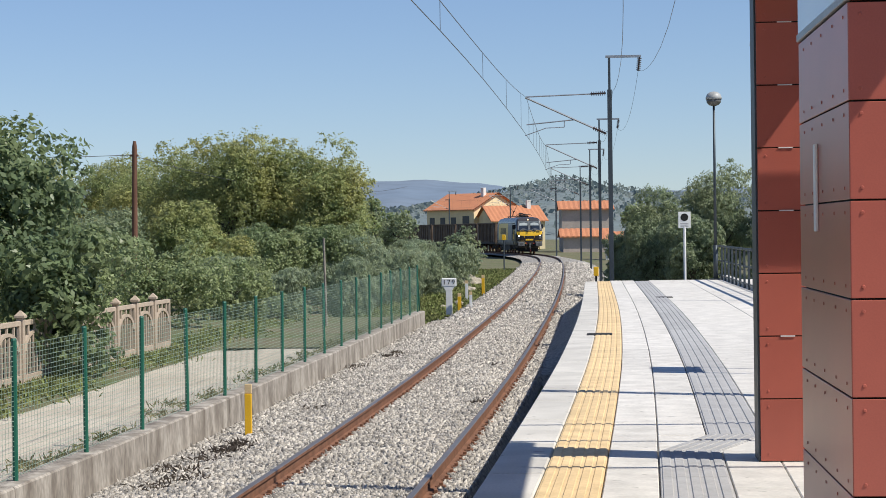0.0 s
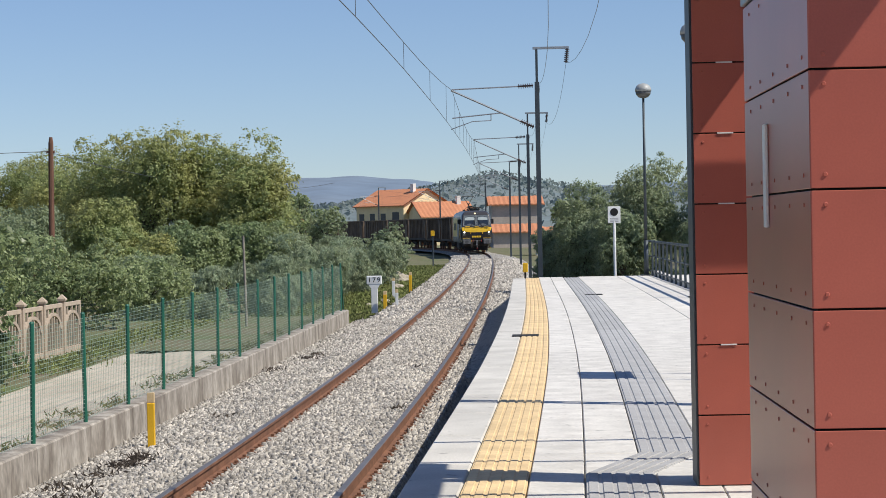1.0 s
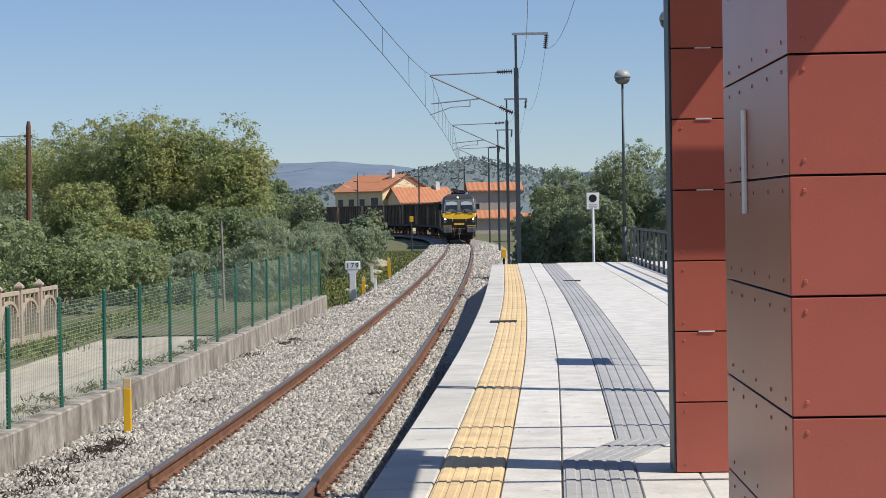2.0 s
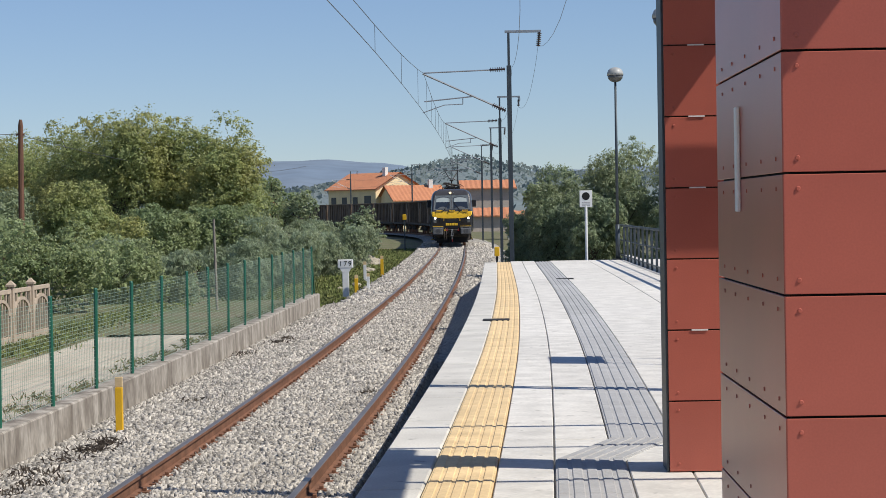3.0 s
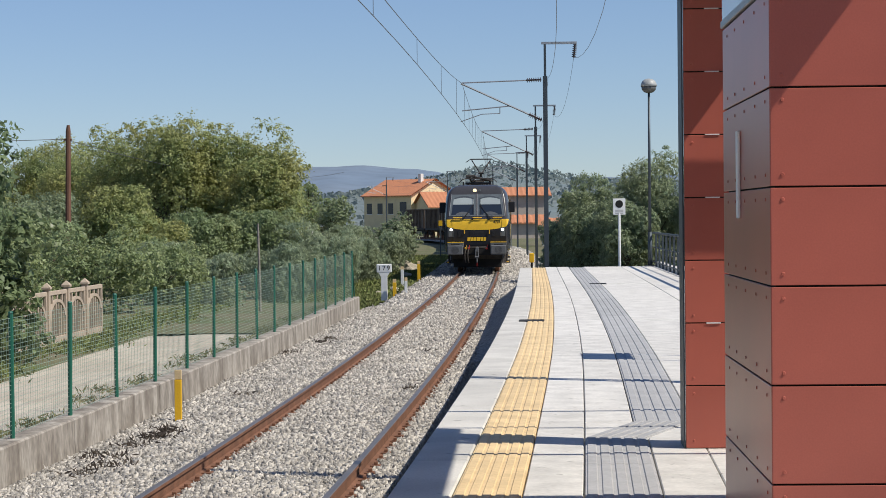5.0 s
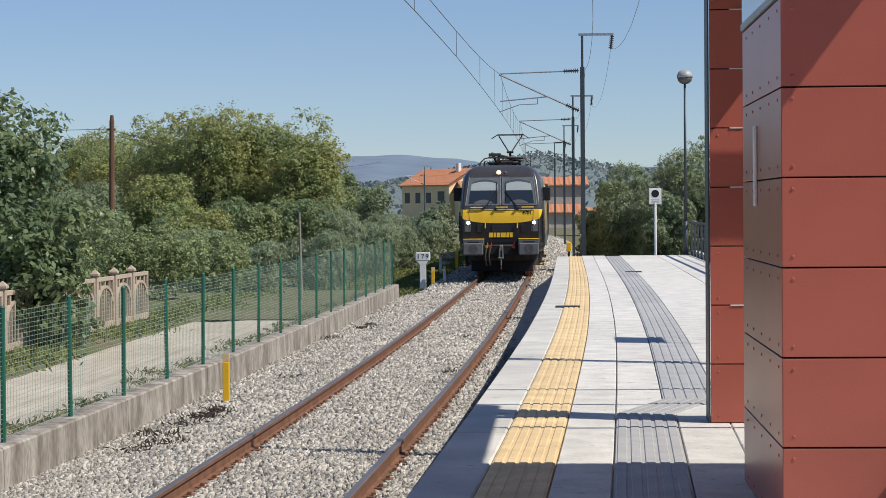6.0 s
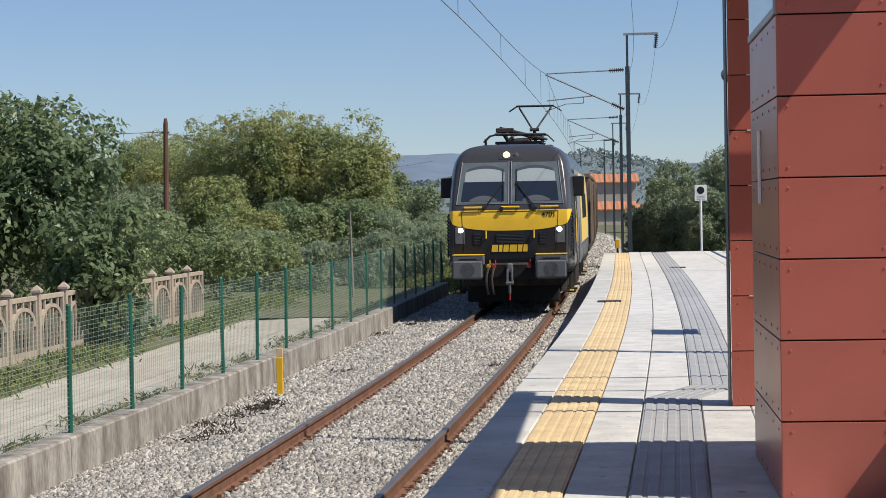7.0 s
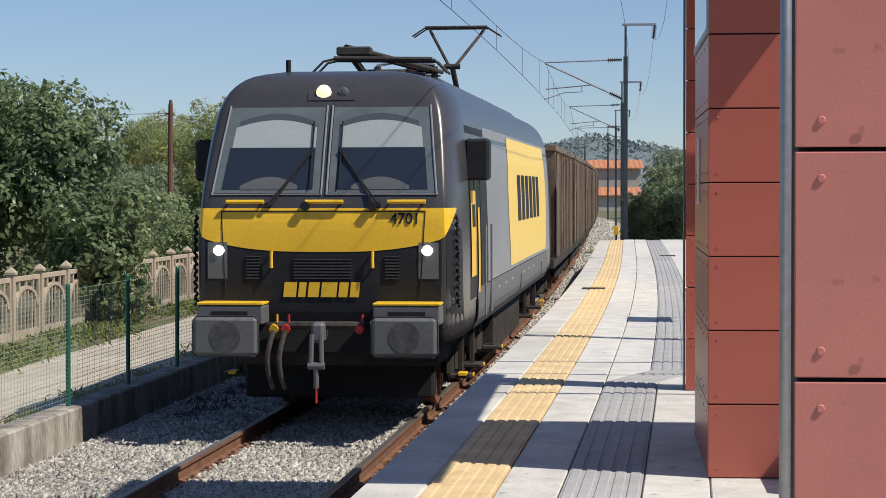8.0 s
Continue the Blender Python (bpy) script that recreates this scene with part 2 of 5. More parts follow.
def box(bm, x0, y0, z0, x1, y1, z1, bevel=0.0, mi=0):
    """A box between two corners, its edges eased."""
    r = bmesh.ops.create_cube(bm, size=1.0)
    bmesh.ops.scale(bm, vec=(x1 - x0, y1 - y0, z1 - z0), verts=r["verts"])
    bmesh.ops.translate(bm, vec=((x0 + x1) / 2, (y0 + y1) / 2, (z0 + z1) / 2), verts=r["verts"])
    for f in {f for v in r["verts"] for f in v.link_faces}:
        f.material_index = mi
    if bevel:
        es = list({e for v in r["verts"] for e in v.link_edges})
        bmesh.ops.bevel(bm, geom=es, offset=bevel, segments=1, affect="EDGES")
    return bm


def rod(bm, a, b, r, r2=None, n=8, cap=True):
    """A round bar from a to b."""
    a, b = Vector(a), Vector(b)
    d = b - a
    q = d.to_track_quat("Z", "Y").to_matrix().to_4x4()
    bmesh.ops.create_cone(bm, cap_ends=cap, segments=n, radius1=r, radius2=r if r2 is None else r2, depth=d.length,
                          matrix=Matrix.Translation((a + b) / 2) @ q)
    return bm


def sweep(bm, rings, mi=0, close=True, caps=True):
    """Joins rings of points to a skin."""
    vs = [[bm.verts.new(p) for p in ring] for ring in rings]
    n = len(vs[0])
    for a, b in zip(vs, vs[1:]):
        for i in range(n if close else n - 1):
            j = (i + 1) % n
            f = bm.faces.new((a[i], a[j], b[j], b[i]))
            f.material_index = mi
    if caps and close:
        bm.faces.new(vs[0][::-1]).material_index = mi
        bm.faces.new(vs[-1]).material_index = mi
    return bm


def tube(bm, pts, r, n=7):
    """A bent round bar through points, as one skin."""
    pts = [Vector(p) for p in pts]
    rings = []
    for i, p in enumerate(pts):
        d = (pts[min(i + 1, len(pts) - 1)] - pts[max(i - 1, 0)]).normalized()
        a = d.orthogonal().normalized() if abs(d.z) < 0.2 else d.cross(Vector((0, 1, 0.01))).normalized()
        b = d.cross(a)
        rings.append([p + (a * math.cos(t) + b * math.sin(t)) * r for t in np.linspace(0, 6.2832, n, endpoint=False)])
    return sweep(bm, rings)


# ---- the line of the track ----
SLOPES = ((-40, 0.050), (0, 0.040), (20, 0.028), (45, 0.010), (70, 0.003), (88, -0.002), (105, -0.005), (130, -0.010), (165, -0.018),
          (180, -0.028), (196, -0.055), (220, -0.115))


def slope(y):
    """dx/dy of the track's centre line."""
    if y >= 220:
        return -math.tan(min(0.1145 + (y - 220) / 290.0, 1.1))
    for (a, p), (b, q) in zip(SLOPES, SLOPES[1:]):
        if a <= y <= b:
            return p + (q - p) * (y - a) / (b - a)
    return SLOPES[0][1]


STEP = 0.5
LINE = [(-40.0, 0.0)]
while LINE[-1][1] > -330 and len(LINE) < 2000:
    y, x = LINE[-1][0], LINE[-1][1]
    k = slope(y)
    d = STEP / math.sqrt(1 + k * k)
    LINE.append((y + d, x + k * d))
_at = min(range(len(LINE)), key=lambda i: abs(LINE[i][0] - 20))
_dx = -2.60 - LINE[_at][1]
LINE = [(y, x + _dx) for y, x in LINE]
S0 = min(range(len(LINE)), key=lambda i: abs(LINE[i][0])) * STEP     # arc length at y = 0


def along(s):
    """The centre line's point and heading at s metres from y = 0: x, y, dx, dy."""
    f = (s + S0) / STEP
    i = max(0, min(int(f), len(LINE) - 2))
    (y0, x0), (y1, x1) = LINE[i], LINE[i + 1]
    k = f - i
    return x0 + (x1 - x0) * k, y0 + (y1 - y0) * k, (x1 - x0) / STEP, (y1 - y0) / STEP


def centre(y):
    """x of the centre line at y."""
    return float(np.interp(y, [p[0] for p in LINE], [p[1] for p in LINE]))


def off(s, side, z):
    """A point beside the track, side metres to its right."""
    x, y, dx, dy = along(s)
    return Vector((x + dy * side, y - dx * side, z))


RAIL_Z = -0.92
EDGE = 1.98          # platform edge from the centre line


def cards(name, pts, nrm, size, mat, parent=None, aspect=0.6, rise=0.0):
    """Many small leaves as one mesh: pts n x 3, nrm n x 3 facing, size n; rise makes them point upwards."""
    n = len(pts)
    up = np.random.normal(size=(n, 3))
    up[:, 2] += rise
    a = np.cross(nrm, up) if not rise else up - nrm * (up * nrm).sum(1)[:, None]
    a /= np.linalg.norm(a, axis=1)[:, None] + 1e-9
    b = np.cross(nrm, a)
    a *= size[:, None] * 0.5
    b *= size[:, None] * 0.5 * aspect
    co = np.stack([pts - a, pts + b - a * 0.1, pts + a, pts - b - a * 0.1], 1).reshape(-1, 3)
    me = bpy.data.meshes.new(name)
    me.vertices.add(4 * n)
    me.vertices.foreach_set("co", co.astype(np.float32).ravel())
    me.loops.add(4 * n)
    me.loops.foreach_set("vertex_index", np.arange(4 * n, dtype=np.int32))
    me.polygons.add(n)
    me.polygons.foreach_set("loop_start", np.arange(0, 4 * n, 4, dtype=np.int32))
    me.polygons.foreach_set("loop_total", np.full(n, 4, dtype=np.int32))
    me.update(calc_edges=True)
    me.materials.append(mat)
    ob = new(name, me)
    if parent is not None:
        ob.parent = parent
    return ob


def crown_points(rng, blobs, count, spray=0.2):
    """Leaves in sprays over the outer shells of ellipsoids (x, y, z, rx, ry, rz), with their outward facing."""
    bl = np.array(blobs)
    area = bl[:, 3] * bl[:, 5]
    k = max(90, count // 32)
    pick = rng.choice(len(bl), size=k, p=area / area.sum())
    d = rng.normal(size=(k, 3))
    d[:, 2] = np.where(d[:, 2] < -0.5, -d[:, 2] * 0.6, d[:, 2])
    d /= np.linalg.norm(d, axis=1)[:, None]
    heart = bl[pick, :3] + d * bl[pick, 3:] * (0.5 + 0.5 * rng.random(k) ** 0.5)[:, None]
    size = spray * bl[pick, 3] * (0.6 + 0.7 * rng.random(k))
    of = rng.integers(0, k, count)
    e = rng.normal(size=(count, 3))
    e /= np.linalg.norm(e, axis=1)[:, None]
    p = heart[of] + e * (size[of] * rng.random(count) ** 0.45)[:, None] * np.array([1.0, 1.0, 0.72])
    loose = rng.random(count) < 0.3
    q = rng.choice(len(bl), size=count, p=area / area.sum())
    f = rng.normal(size=(count, 3))
    f /= np.linalg.norm(f, axis=1)[:, None]
    shell = bl[q, :3] + f * bl[q, 3:] * (0.5 + 0.45 * rng.random(count) ** 0.5)[:, None]
    p = np.where(loose[:, None], shell, p)
    nrm = np.where(loose[:, None], f * 0.9, e * 0.5 + d[of] * 0.6) + rng.normal(size=(count, 3)) * 0.5
    nrm[:, 2] += 0.3
    nrm /= np.linalg.norm(nrm, axis=1)[:, None]
    return p, nrm


def tree(name, label, x, y, z, width, height, mat, leaves, leaf, seed, trunk=0.18, low=0.25, blobs_n=16, slim=1.0, category="tree", aspect=0.5, rise=0.0):
    """A tapered trunk with limbs, and a crown of many leaves with gaps."""
    rng = np.random.default_rng(seed)
    ob = empty(name, pose(x, y, z))
    bm = bmesh.new()
    top = Vector((rng.normal() * 0.1 * width, rng.normal() * 0.1 * width, height * 0.62))
    mid = top * 0.5 + Vector((rng.normal() * 0.15, rng.normal() * 0.15, 0))
    rod(bm, (0, 0, -0.3), mid, trunk, trunk * 0.7, 8)
    rod(bm, mid, top, trunk * 0.7, trunk * 0.3, 7)
    blobs = []
    for i in range(blobs_n):
        a = rng.random() * 6.283
        h = low + (1 - low) * (0.12 + 0.76 * rng.random())
        reach = width * 0.5 * math.sqrt(max(0.05, 1 - ((h - 0.5) / 0.62) ** 2)) * (0.35 + 0.45 * rng.random())
        r = width * (0.15 + 0.10 * rng.random())
        c = Vector((math.cos(a) * reach, math.sin(a) * reach, h * height))
        rz = min(r * slim * (0.75 + 0.4 * rng.random()), height - c.z + 0.15 * r)
        blobs.append((c.x, c.y, c.z, r, r, max(rz, 0.2)))
        base = mid.lerp(top, rng.random())
        rod(bm, base, c, trunk * 0.32, trunk * 0.08, 5)
    part("trunk", bm, BARK, ob)
    mid_h = height * (low + 1) / 2
    for k in range(max(2, blobs_n // 7)):
        a = rng.random() * 6.283
        blobs.append((math.cos(a) * width * 0.12, math.sin(a) * width * 0.12, mid_h * (0.8 + 0.3 * rng.random()), width * 0.32, width * 0.32, (height - mid_h) * 0.78))
    p, nr = crown_points(rng, blobs, leaves)
    cards("crown", p, nr, leaf * (0.6 + 0.8 * rng.random(leaves)), mat, ob, aspect, rise)
    return tagged(ob, label, category)

# ---- ground, track, platform ----
def paved(y):
    """x from which the platform's rows are counted: it widens a little beside the station."""
    return centre(y) + 0.11 * min(1.0, max(0.0, (58 - y) / 33))


def prism(bm, y0, y1, a, b, z0, z1, mi=0, ease=0.006):
    """A piece along the track between two offsets from its centre line, its top edges eased."""
    c0, c1 = paved(y0), paved(y1)
    low = [bm.verts.new((c0 + a, y0, z0)), bm.verts.new((c0 + b, y0, z0)), bm.verts.new((c1 + b, y1, z0)), bm.verts.new((c1 + a, y1, z0))]
    mid = [bm.verts.new((v.co.x, v.co.y, z1 - ease)) for v in low]
    e = ease
    top = [bm.verts.new(p) for p in ((c0 + a + e, y0 + e, z1), (c0 + b - e, y0 + e, z1), (c1 + b - e, y1 - e, z1), (c1 + a + e, y1 - e, z1))]
    for q, r in ((low, mid), (mid, top)):
        for i in range(4):
            j = (i + 1) % 4
            bm.faces.new((q[i], q[j], r[j], r[i])).material_index = mi
    bm.faces.new(top).material_index = mi
    return bm


def build_ground():
    bm = bmesh.new()
    bmesh.ops.create_grid(bm, x_segments=140, y_segments=140, size=1.0)
    for v in bm.verts:
        px, py = v.co.x, v.co.y
        v.co.x = 3800 * math.copysign(abs(px) ** 4, px)
        v.co.y = 120 + 3800 * math.copysign(abs(py) ** 4, py)
        v.co.z = -1.44 + 0.05 * noise.noise(v.co * 0.3)
        if v.co.y > 700 or abs(v.co.x) > 500:
            v.co.z -= 2
    tagged(part("ground", bm, EARTH), "dry earth and grass beside the railway line", "ground", kind="structure")
    bm = bmesh.new()
    rings = []
    for s in np.arange(-30, 520, 4.0):
        k = 1.0 if s < 60 else 0.84
        if s < 40:
            right = [off(s, 1.22, -1.10), off(s, 1.5, -1.5), off(s, 2.6, -1.55)]
        else:
            right = [off(s, 1.45, -1.09), off(s, 2.4, -1.15), off(s, 3.9, -1.46)]
        rings.append([off(s, -2.95 * k, -1.17), off(s, -2.4 * k, -1.11), off(s, -1.45, -1.09)] + right)
    sweep(bm, rings, close=False)
    bed = tagged(part("ballast", bm, BALLAST_BED), "pale grey crushed stone ballast under the rails", "ballast", kind="structure")
    # dark strip added to deepen the shade in the gap below the platform edge
    bm = bmesh.new()
    sweep(bm, [[off(s, 1.36, -1.26), off(s, 1.55, -1.40), off(s, 2.6, -1.42)] for s in np.arange(-20, 41, 4.0)], close=False)
    tagged(part("drain", bm, EARTH), "dark earth strip standing in for shade under the platform edge", "drain", kind="structure")
    # a shoulder of stone heaped against the far end of the platform
    bm = bmesh.new()
    rings = []
    for y in np.arange(39, 70, 1.5):
        c, k = centre(y), min(1.0, (y - 39) / 6) * min(1.0, (70 - y) / 4)
        rings.append([(c + 1.15, y, -1.12), (c + 1.6, y, -1.12 + 0.30 * k), (c + EDGE + 0.1, y, -1.12 + 0.72 * k), (c + EDGE + 0.6, y, -1.12 + 0.72 * k)])
    sweep(bm, rings, close=False)
    tagged(part("ballast_shoulder", bm, BALLAST_BED), "crushed stone heaped against the platform end", "ballast", kind="structure")
    bm = bmesh.new()
    rings = []
    for y in np.arange(5, 47, 1.5):
        c = centre(y)
        w = 0.25 * noise.noise(Vector((0, y * 0.3, 0)))
        rings.append([(c - 3.1, y, -0.92), (c - 3.9, y, -0.98 + 0.02 * math.sin(y)), (c - 5.0, y, -0.95), (c - 5.8, y, -0.99), (-8.4 + w, y, -0.98)])
    sweep(bm, rings, close=False)
    tagged(part("gravel_road", bm, GRAVEL), "pale rutted gravel track behind the mesh fence", "road", kind="structure")
    bm = bmesh.new()
    rings = []
    for y in np.arange(5, 62, 1.5):
        w = 0.25 * noise.noise(Vector((0, y * 0.3, 0)))
        rings.append([(-8.3 + w, y, -1.0), (-9.0, y, -0.93), (-30, y, -0.93)])
    sweep(bm, rings, close=False)
    rings = [[(centre(y) - 3.1, y, -0.975), (-8.3, y, -0.985), (-8.6, y, -1.0)] for y in np.arange(46.4, 63, 1.5)]
    sweep(bm, rings, close=False)
    tagged(part("verge", bm, EARTH), "dry grass verge by the concrete fence", "verge", kind="structure")
    return bed


def stones_on(n, y0, y1, lean, u0, u1, big, seed):
    """Loose ballast stones, lumps of eight corners, in one mesh."""
    rng = np.random.default_rng(seed)
    y = y0 + (y1 - y0) * rng.random(n) ** lean
    u = u0 + (u1 - u0) * rng.random(n)
    c = np.interp(y, [p[0] for p in LINE], [p[1] for p in LINE])
    keep = (np.abs(np.abs(u) - 0.872) > 0.10)
    y, u, c = y[keep], u[keep], c[keep]
    n = len(y)
    z = np.interp(u, [-2.95, -2.4, -1.45, 1.45, 2.4, 3.9], [-1.17, -1.11, -1.09, -1.09, -1.15, -1.46])
    s = big * (0.010 + 0.011 * rng.random(n)) * (1 + (y - 15) / 70)
    corner = np.array([(i, j, k) for k in (-1, 1) for j in (-1, 1) for i in (-1, 1)], float)
    ang = rng.random(n) * 6.283
    loc = corner[None] * (1 + 0.45 * (rng.random((n, 8, 3)) - 0.5)) * s[:, None, None] * (0.7 + 0.6 * rng.random((n, 1, 3)))
    ca, sa = np.cos(ang)[:, None], np.sin(ang)[:, None]
    tilt = rng.normal(size=(n, 1)) * 0.5
    xx = loc[:, :, 0] * ca - loc[:, :, 1] * sa
    yy = loc[:, :, 0] * sa + loc[:, :, 1] * ca
    zz = loc[:, :, 2] + xx * tilt
    co = np.stack([xx + (c + u)[:, None], yy + y[:, None], zz + (z + s * 0.35)[:, None]], 2).reshape(-1, 3)
    quads = np.array([(4, 5, 7, 6), (0, 1, 5, 4), (1, 3, 7, 5), (3, 2, 6, 7), (2, 0, 4, 6)])
    idx = (np.arange(n)[:, None, None] * 8 + quads[None]).reshape(-1)
    me = bpy.data.meshes.new("ballast_stones")
    me.vertices.add(8 * n)
    me.vertices.foreach_set("co", co.astype(np.float32).ravel())
    me.loops.add(len(idx))
    me.loops.foreach_set("vertex_index", idx.astype(np.int32))
    me.polygons.add(5 * n)
    me.polygons.foreach_set("loop_start", np.arange(0, 20 * n, 4, dtype=np.int32))
    me.polygons.foreach_set("loop_total", np.full(5 * n, 4, dtype=np.int32))
    me.update(calc_edges=True)
    me.materials.append(STONE)
    tagged(new("ballast_stones", me), "loose pale crushed stones between the rails", "stones", kind="stuff")


def build_rails():
    prof = [(-0.075, -0.172), (0.075, -0.172), (0.075, -0.155), (0.012, -0.14), (0.012, -0.045), (0.036, -0.038), (0.036, -0.006), (0.028, 0.0),
            (-0.028, 0.0), (-0.036, -0.006), (-0.036, -0.038), (-0.012, -0.045), (-0.012, -0.14), (-0.075, -0.155)]
    clip = mesh_of(box(box(bmesh.new(), -0.06, -0.07, -0.012, 0.05, 0.07, 0.012, 0.004), -0.02, -0.025, 0.0, 0.02, 0.025, 0.045, 0.004), "rail_clip", RUST)
    for side in (-0.872, 0.872):
        bm = bmesh.new()
        stations = list(np.arange(-30, 60, 3.0)) + list(np.arange(60, 520, 4.0))
        rings = [[off(s, side + u, RAIL_Z + w) for u, w in prof] for s in stations]
        sweep(bm, rings)
        for f in bm.faces:
            if f.calc_center_median().z > RAIL_Z - 0.008:
                f.material_index = 1
        rail = tagged(part("rail", bm, [RUST, RAILHEAD]), "rusty steel rail with a worn bright head", "rail", "rails of the track", kind="structure")
        for k in range(72):
            for d in (-0.11, 0.11):
                o = new("rail_clip", clip)
                p = off(15 + 0.6 * k, side + d, RAIL_Z - 0.15)
                o.matrix_basis = pose(*p, 0, 0, 180 if d < 0 else 0)
                o.parent = rail


def build_platform():
    bm = bmesh.new()
    rings = []
    for y in list(np.arange(-14, 65, 2.0)) + [65.2]:
        c = paved(y)
        rings.append([(c + EDGE + 0.37, y, -0.035), (c + EDGE + 9.5, y, -0.035), (c + EDGE + 9.5, y, -1.6), (c + EDGE + 0.37, y, -1.6)])
    sweep(bm, rings)
    deck = tagged(part("platform", bm, CONCRETE), "concrete station platform with paved top", "platform", kind="structure")
    return deck


def pave(deck):
    """Coping stones, slabs and ribbed guidance tiles on the platform."""
    def piece(name, bm, mat):
        part(name, bm, mat, deck)
    y = -9.7
    while y < 64:
        piece("coping_stone", prism(bmesh.new(), y, min(y + 1.94, 65.2), EDGE, EDGE + 0.375, -0.16, 0.0, ease=0.012), COPING)
        y += 1.95
    lanes = ((0.80, 1.155), (2.02, 3.20), (3.21, 4.40), (4.41, 5.60), (5.61, 6.8), (6.81, 8.0))
    cuts = (-9, -4, 0.5, 3.6, 6.7, 9.8, 12.9, 17.2, 20.5, 23.9, 27.9, 32.0, 36, 40.3, 44.6, 49.0, 53, 57, 61, 65.2)
    for a, b in lanes:
        for y0, y1 in zip(cuts, cuts[1:]):
            piece("paving_slab", prism(bmesh.new(), y0 + 0.006, y1 - 0.006, EDGE + a, EDGE + b - 0.002, -0.05, random.uniform(-0.004, 0.0)), SLAB)
    # the lane of the guidance path: near part close to the edge, far part one lane further in
    for y0, y1 in zip(cuts, cuts[1:]):
        if y1 <= 12.9:
            piece("paving_slab", prism(bmesh.new(), y0 + 0.006, y1 - 0.006, EDGE + 1.63, EDGE + 2.012, -0.05, -0.002), SLAB)
        elif y0 >= 17.2:
            piece("paving_slab", prism(bmesh.new(), y0 + 0.006, y1 - 0.006, EDGE + 1.163, EDGE + 1.54, -0.05, -0.002), SLAB)
    piece("paving_slab", prism(bmesh.new(), 12.9, 15.0, EDGE + 1.63, EDGE + 2.012, -0.05, -0.002), SLAB)
    piece("paving_slab", prism(bmesh.new(), 16.2, 17.2, EDGE + 1.163, EDGE + 1.54, -0.05, -0.002), SLAB)
    piece("paving_slab", prism(bmesh.new(), 15.0, 16.2, EDGE + 1.163, EDGE + 2.012, -0.05, -0.006), SLAB)

    def ribbed(y0, y1, a, b, ribs, mat, skew=0.0):
        bm = bmesh.new()
        prism(bm, y0, y1, a, b, -0.05, 0.0, ease=0.003)
        w = (b - a) / ribs
        for i in range(ribs):
            prism(bm, y0 + 0.0005, y1 - 0.0005, a + w * (i + 0.14), a + w * (i + 0.86), -0.01, 0.007, ease=0.005)
        if skew:
            for v in bm.verts:
                v.co.x += skew * (v.co.y - y0) / (y1 - y0)
        return bm
    for y in np.arange(-10.0, 64.0, 2.4):
        piece("tactile_tile", ribbed(y, y + 2.399, EDGE + 0.385, EDGE + 0.79, 5, YELLOW_TILE), YELLOW_TILE)
    for y in np.arange(-9.0, 14.9, 1.6):
        piece("guidance_tile", ribbed(y, min(y + 1.599, 15.0), EDGE + 1.165, EDGE + 1.62, 5, GREY_TILE), GREY_TILE)
    piece("guidance_tile", ribbed(15.02, 16.18, EDGE + 1.165, EDGE + 1.62, 5, GREY_TILE, 0.385), GREY_TILE)
    for y in np.arange(16.2, 63.0, 2.4):
        piece("guidance_tile", ribbed(y, y + 2.399, EDGE + 1.55, EDGE + 2.01, 5, GREY_TILE), GREY_TILE)
    for a, y in ((0.25, 31.6), (1.75, 48.6)):
        piece("manhole_cover", prism(bmesh.new(), y, y + 0.5, EDGE + a, EDGE + a + 0.4, -0.01, 0.011), BLACK)


def build_wall():
    segs = (4, 9.5, 14.2, 19.0, 24.2, 29.3, 34.4, 39.5, 44.6, 49.7, 54.8, 61.2)
    wall = empty("retaining_wall")
    tagged(wall, "low stained concrete wall along the ballast", "wall", kind="structure")
    for y0, y1 in zip(segs, segs[1:]):
        bm = bmesh.new()
        rings = []
        for y in np.linspace(y0 + 0.008, y1 - 0.008, 5):
            c = centre(y)
            h = -0.74
            rings.append([(c - 2.83, y, -1.6), (c - 2.85, y, h - 0.02), (c - 2.87, y, h), (c - 3.15, y, h), (c - 3.17, y, -1.6)])
        sweep(bm, rings)
        part("wall_section", bm, WALL_OLD, wall)


bed = build_ground()
build_rails()
deck = build_platform()
build_wall()


# ---- the station building beside the platform ----
def panel(w, h, rivets, thick=0.012, mat=RED_PANEL):
    """A facade board w wide (x) and h high (z), face at y = 0 towards -y, with rivet heads."""
    bm = box(bmesh.new(), 0.003, 0, 0.0045, w - 0.003, thick, h - 0.0045, 0.002)
    for rx in rivets:
        for rz in (0.055, h - 0.055):
            bmesh.ops.create_cone(bm, cap_ends=True, segments=10, radius1=0.009, radius2=0.0065, depth=0.004,
                                  matrix=Matrix.Translation((rx, -0.0025, rz)) @ Matrix.Rotation(radians(90), 4, "X"))
    return mesh_of(bm, "panel", mat)


def clad(host, name, mesh, spots):
    for m in spots:
        o = new(name, mesh)
        o.matrix_basis = m
        o.parent = host


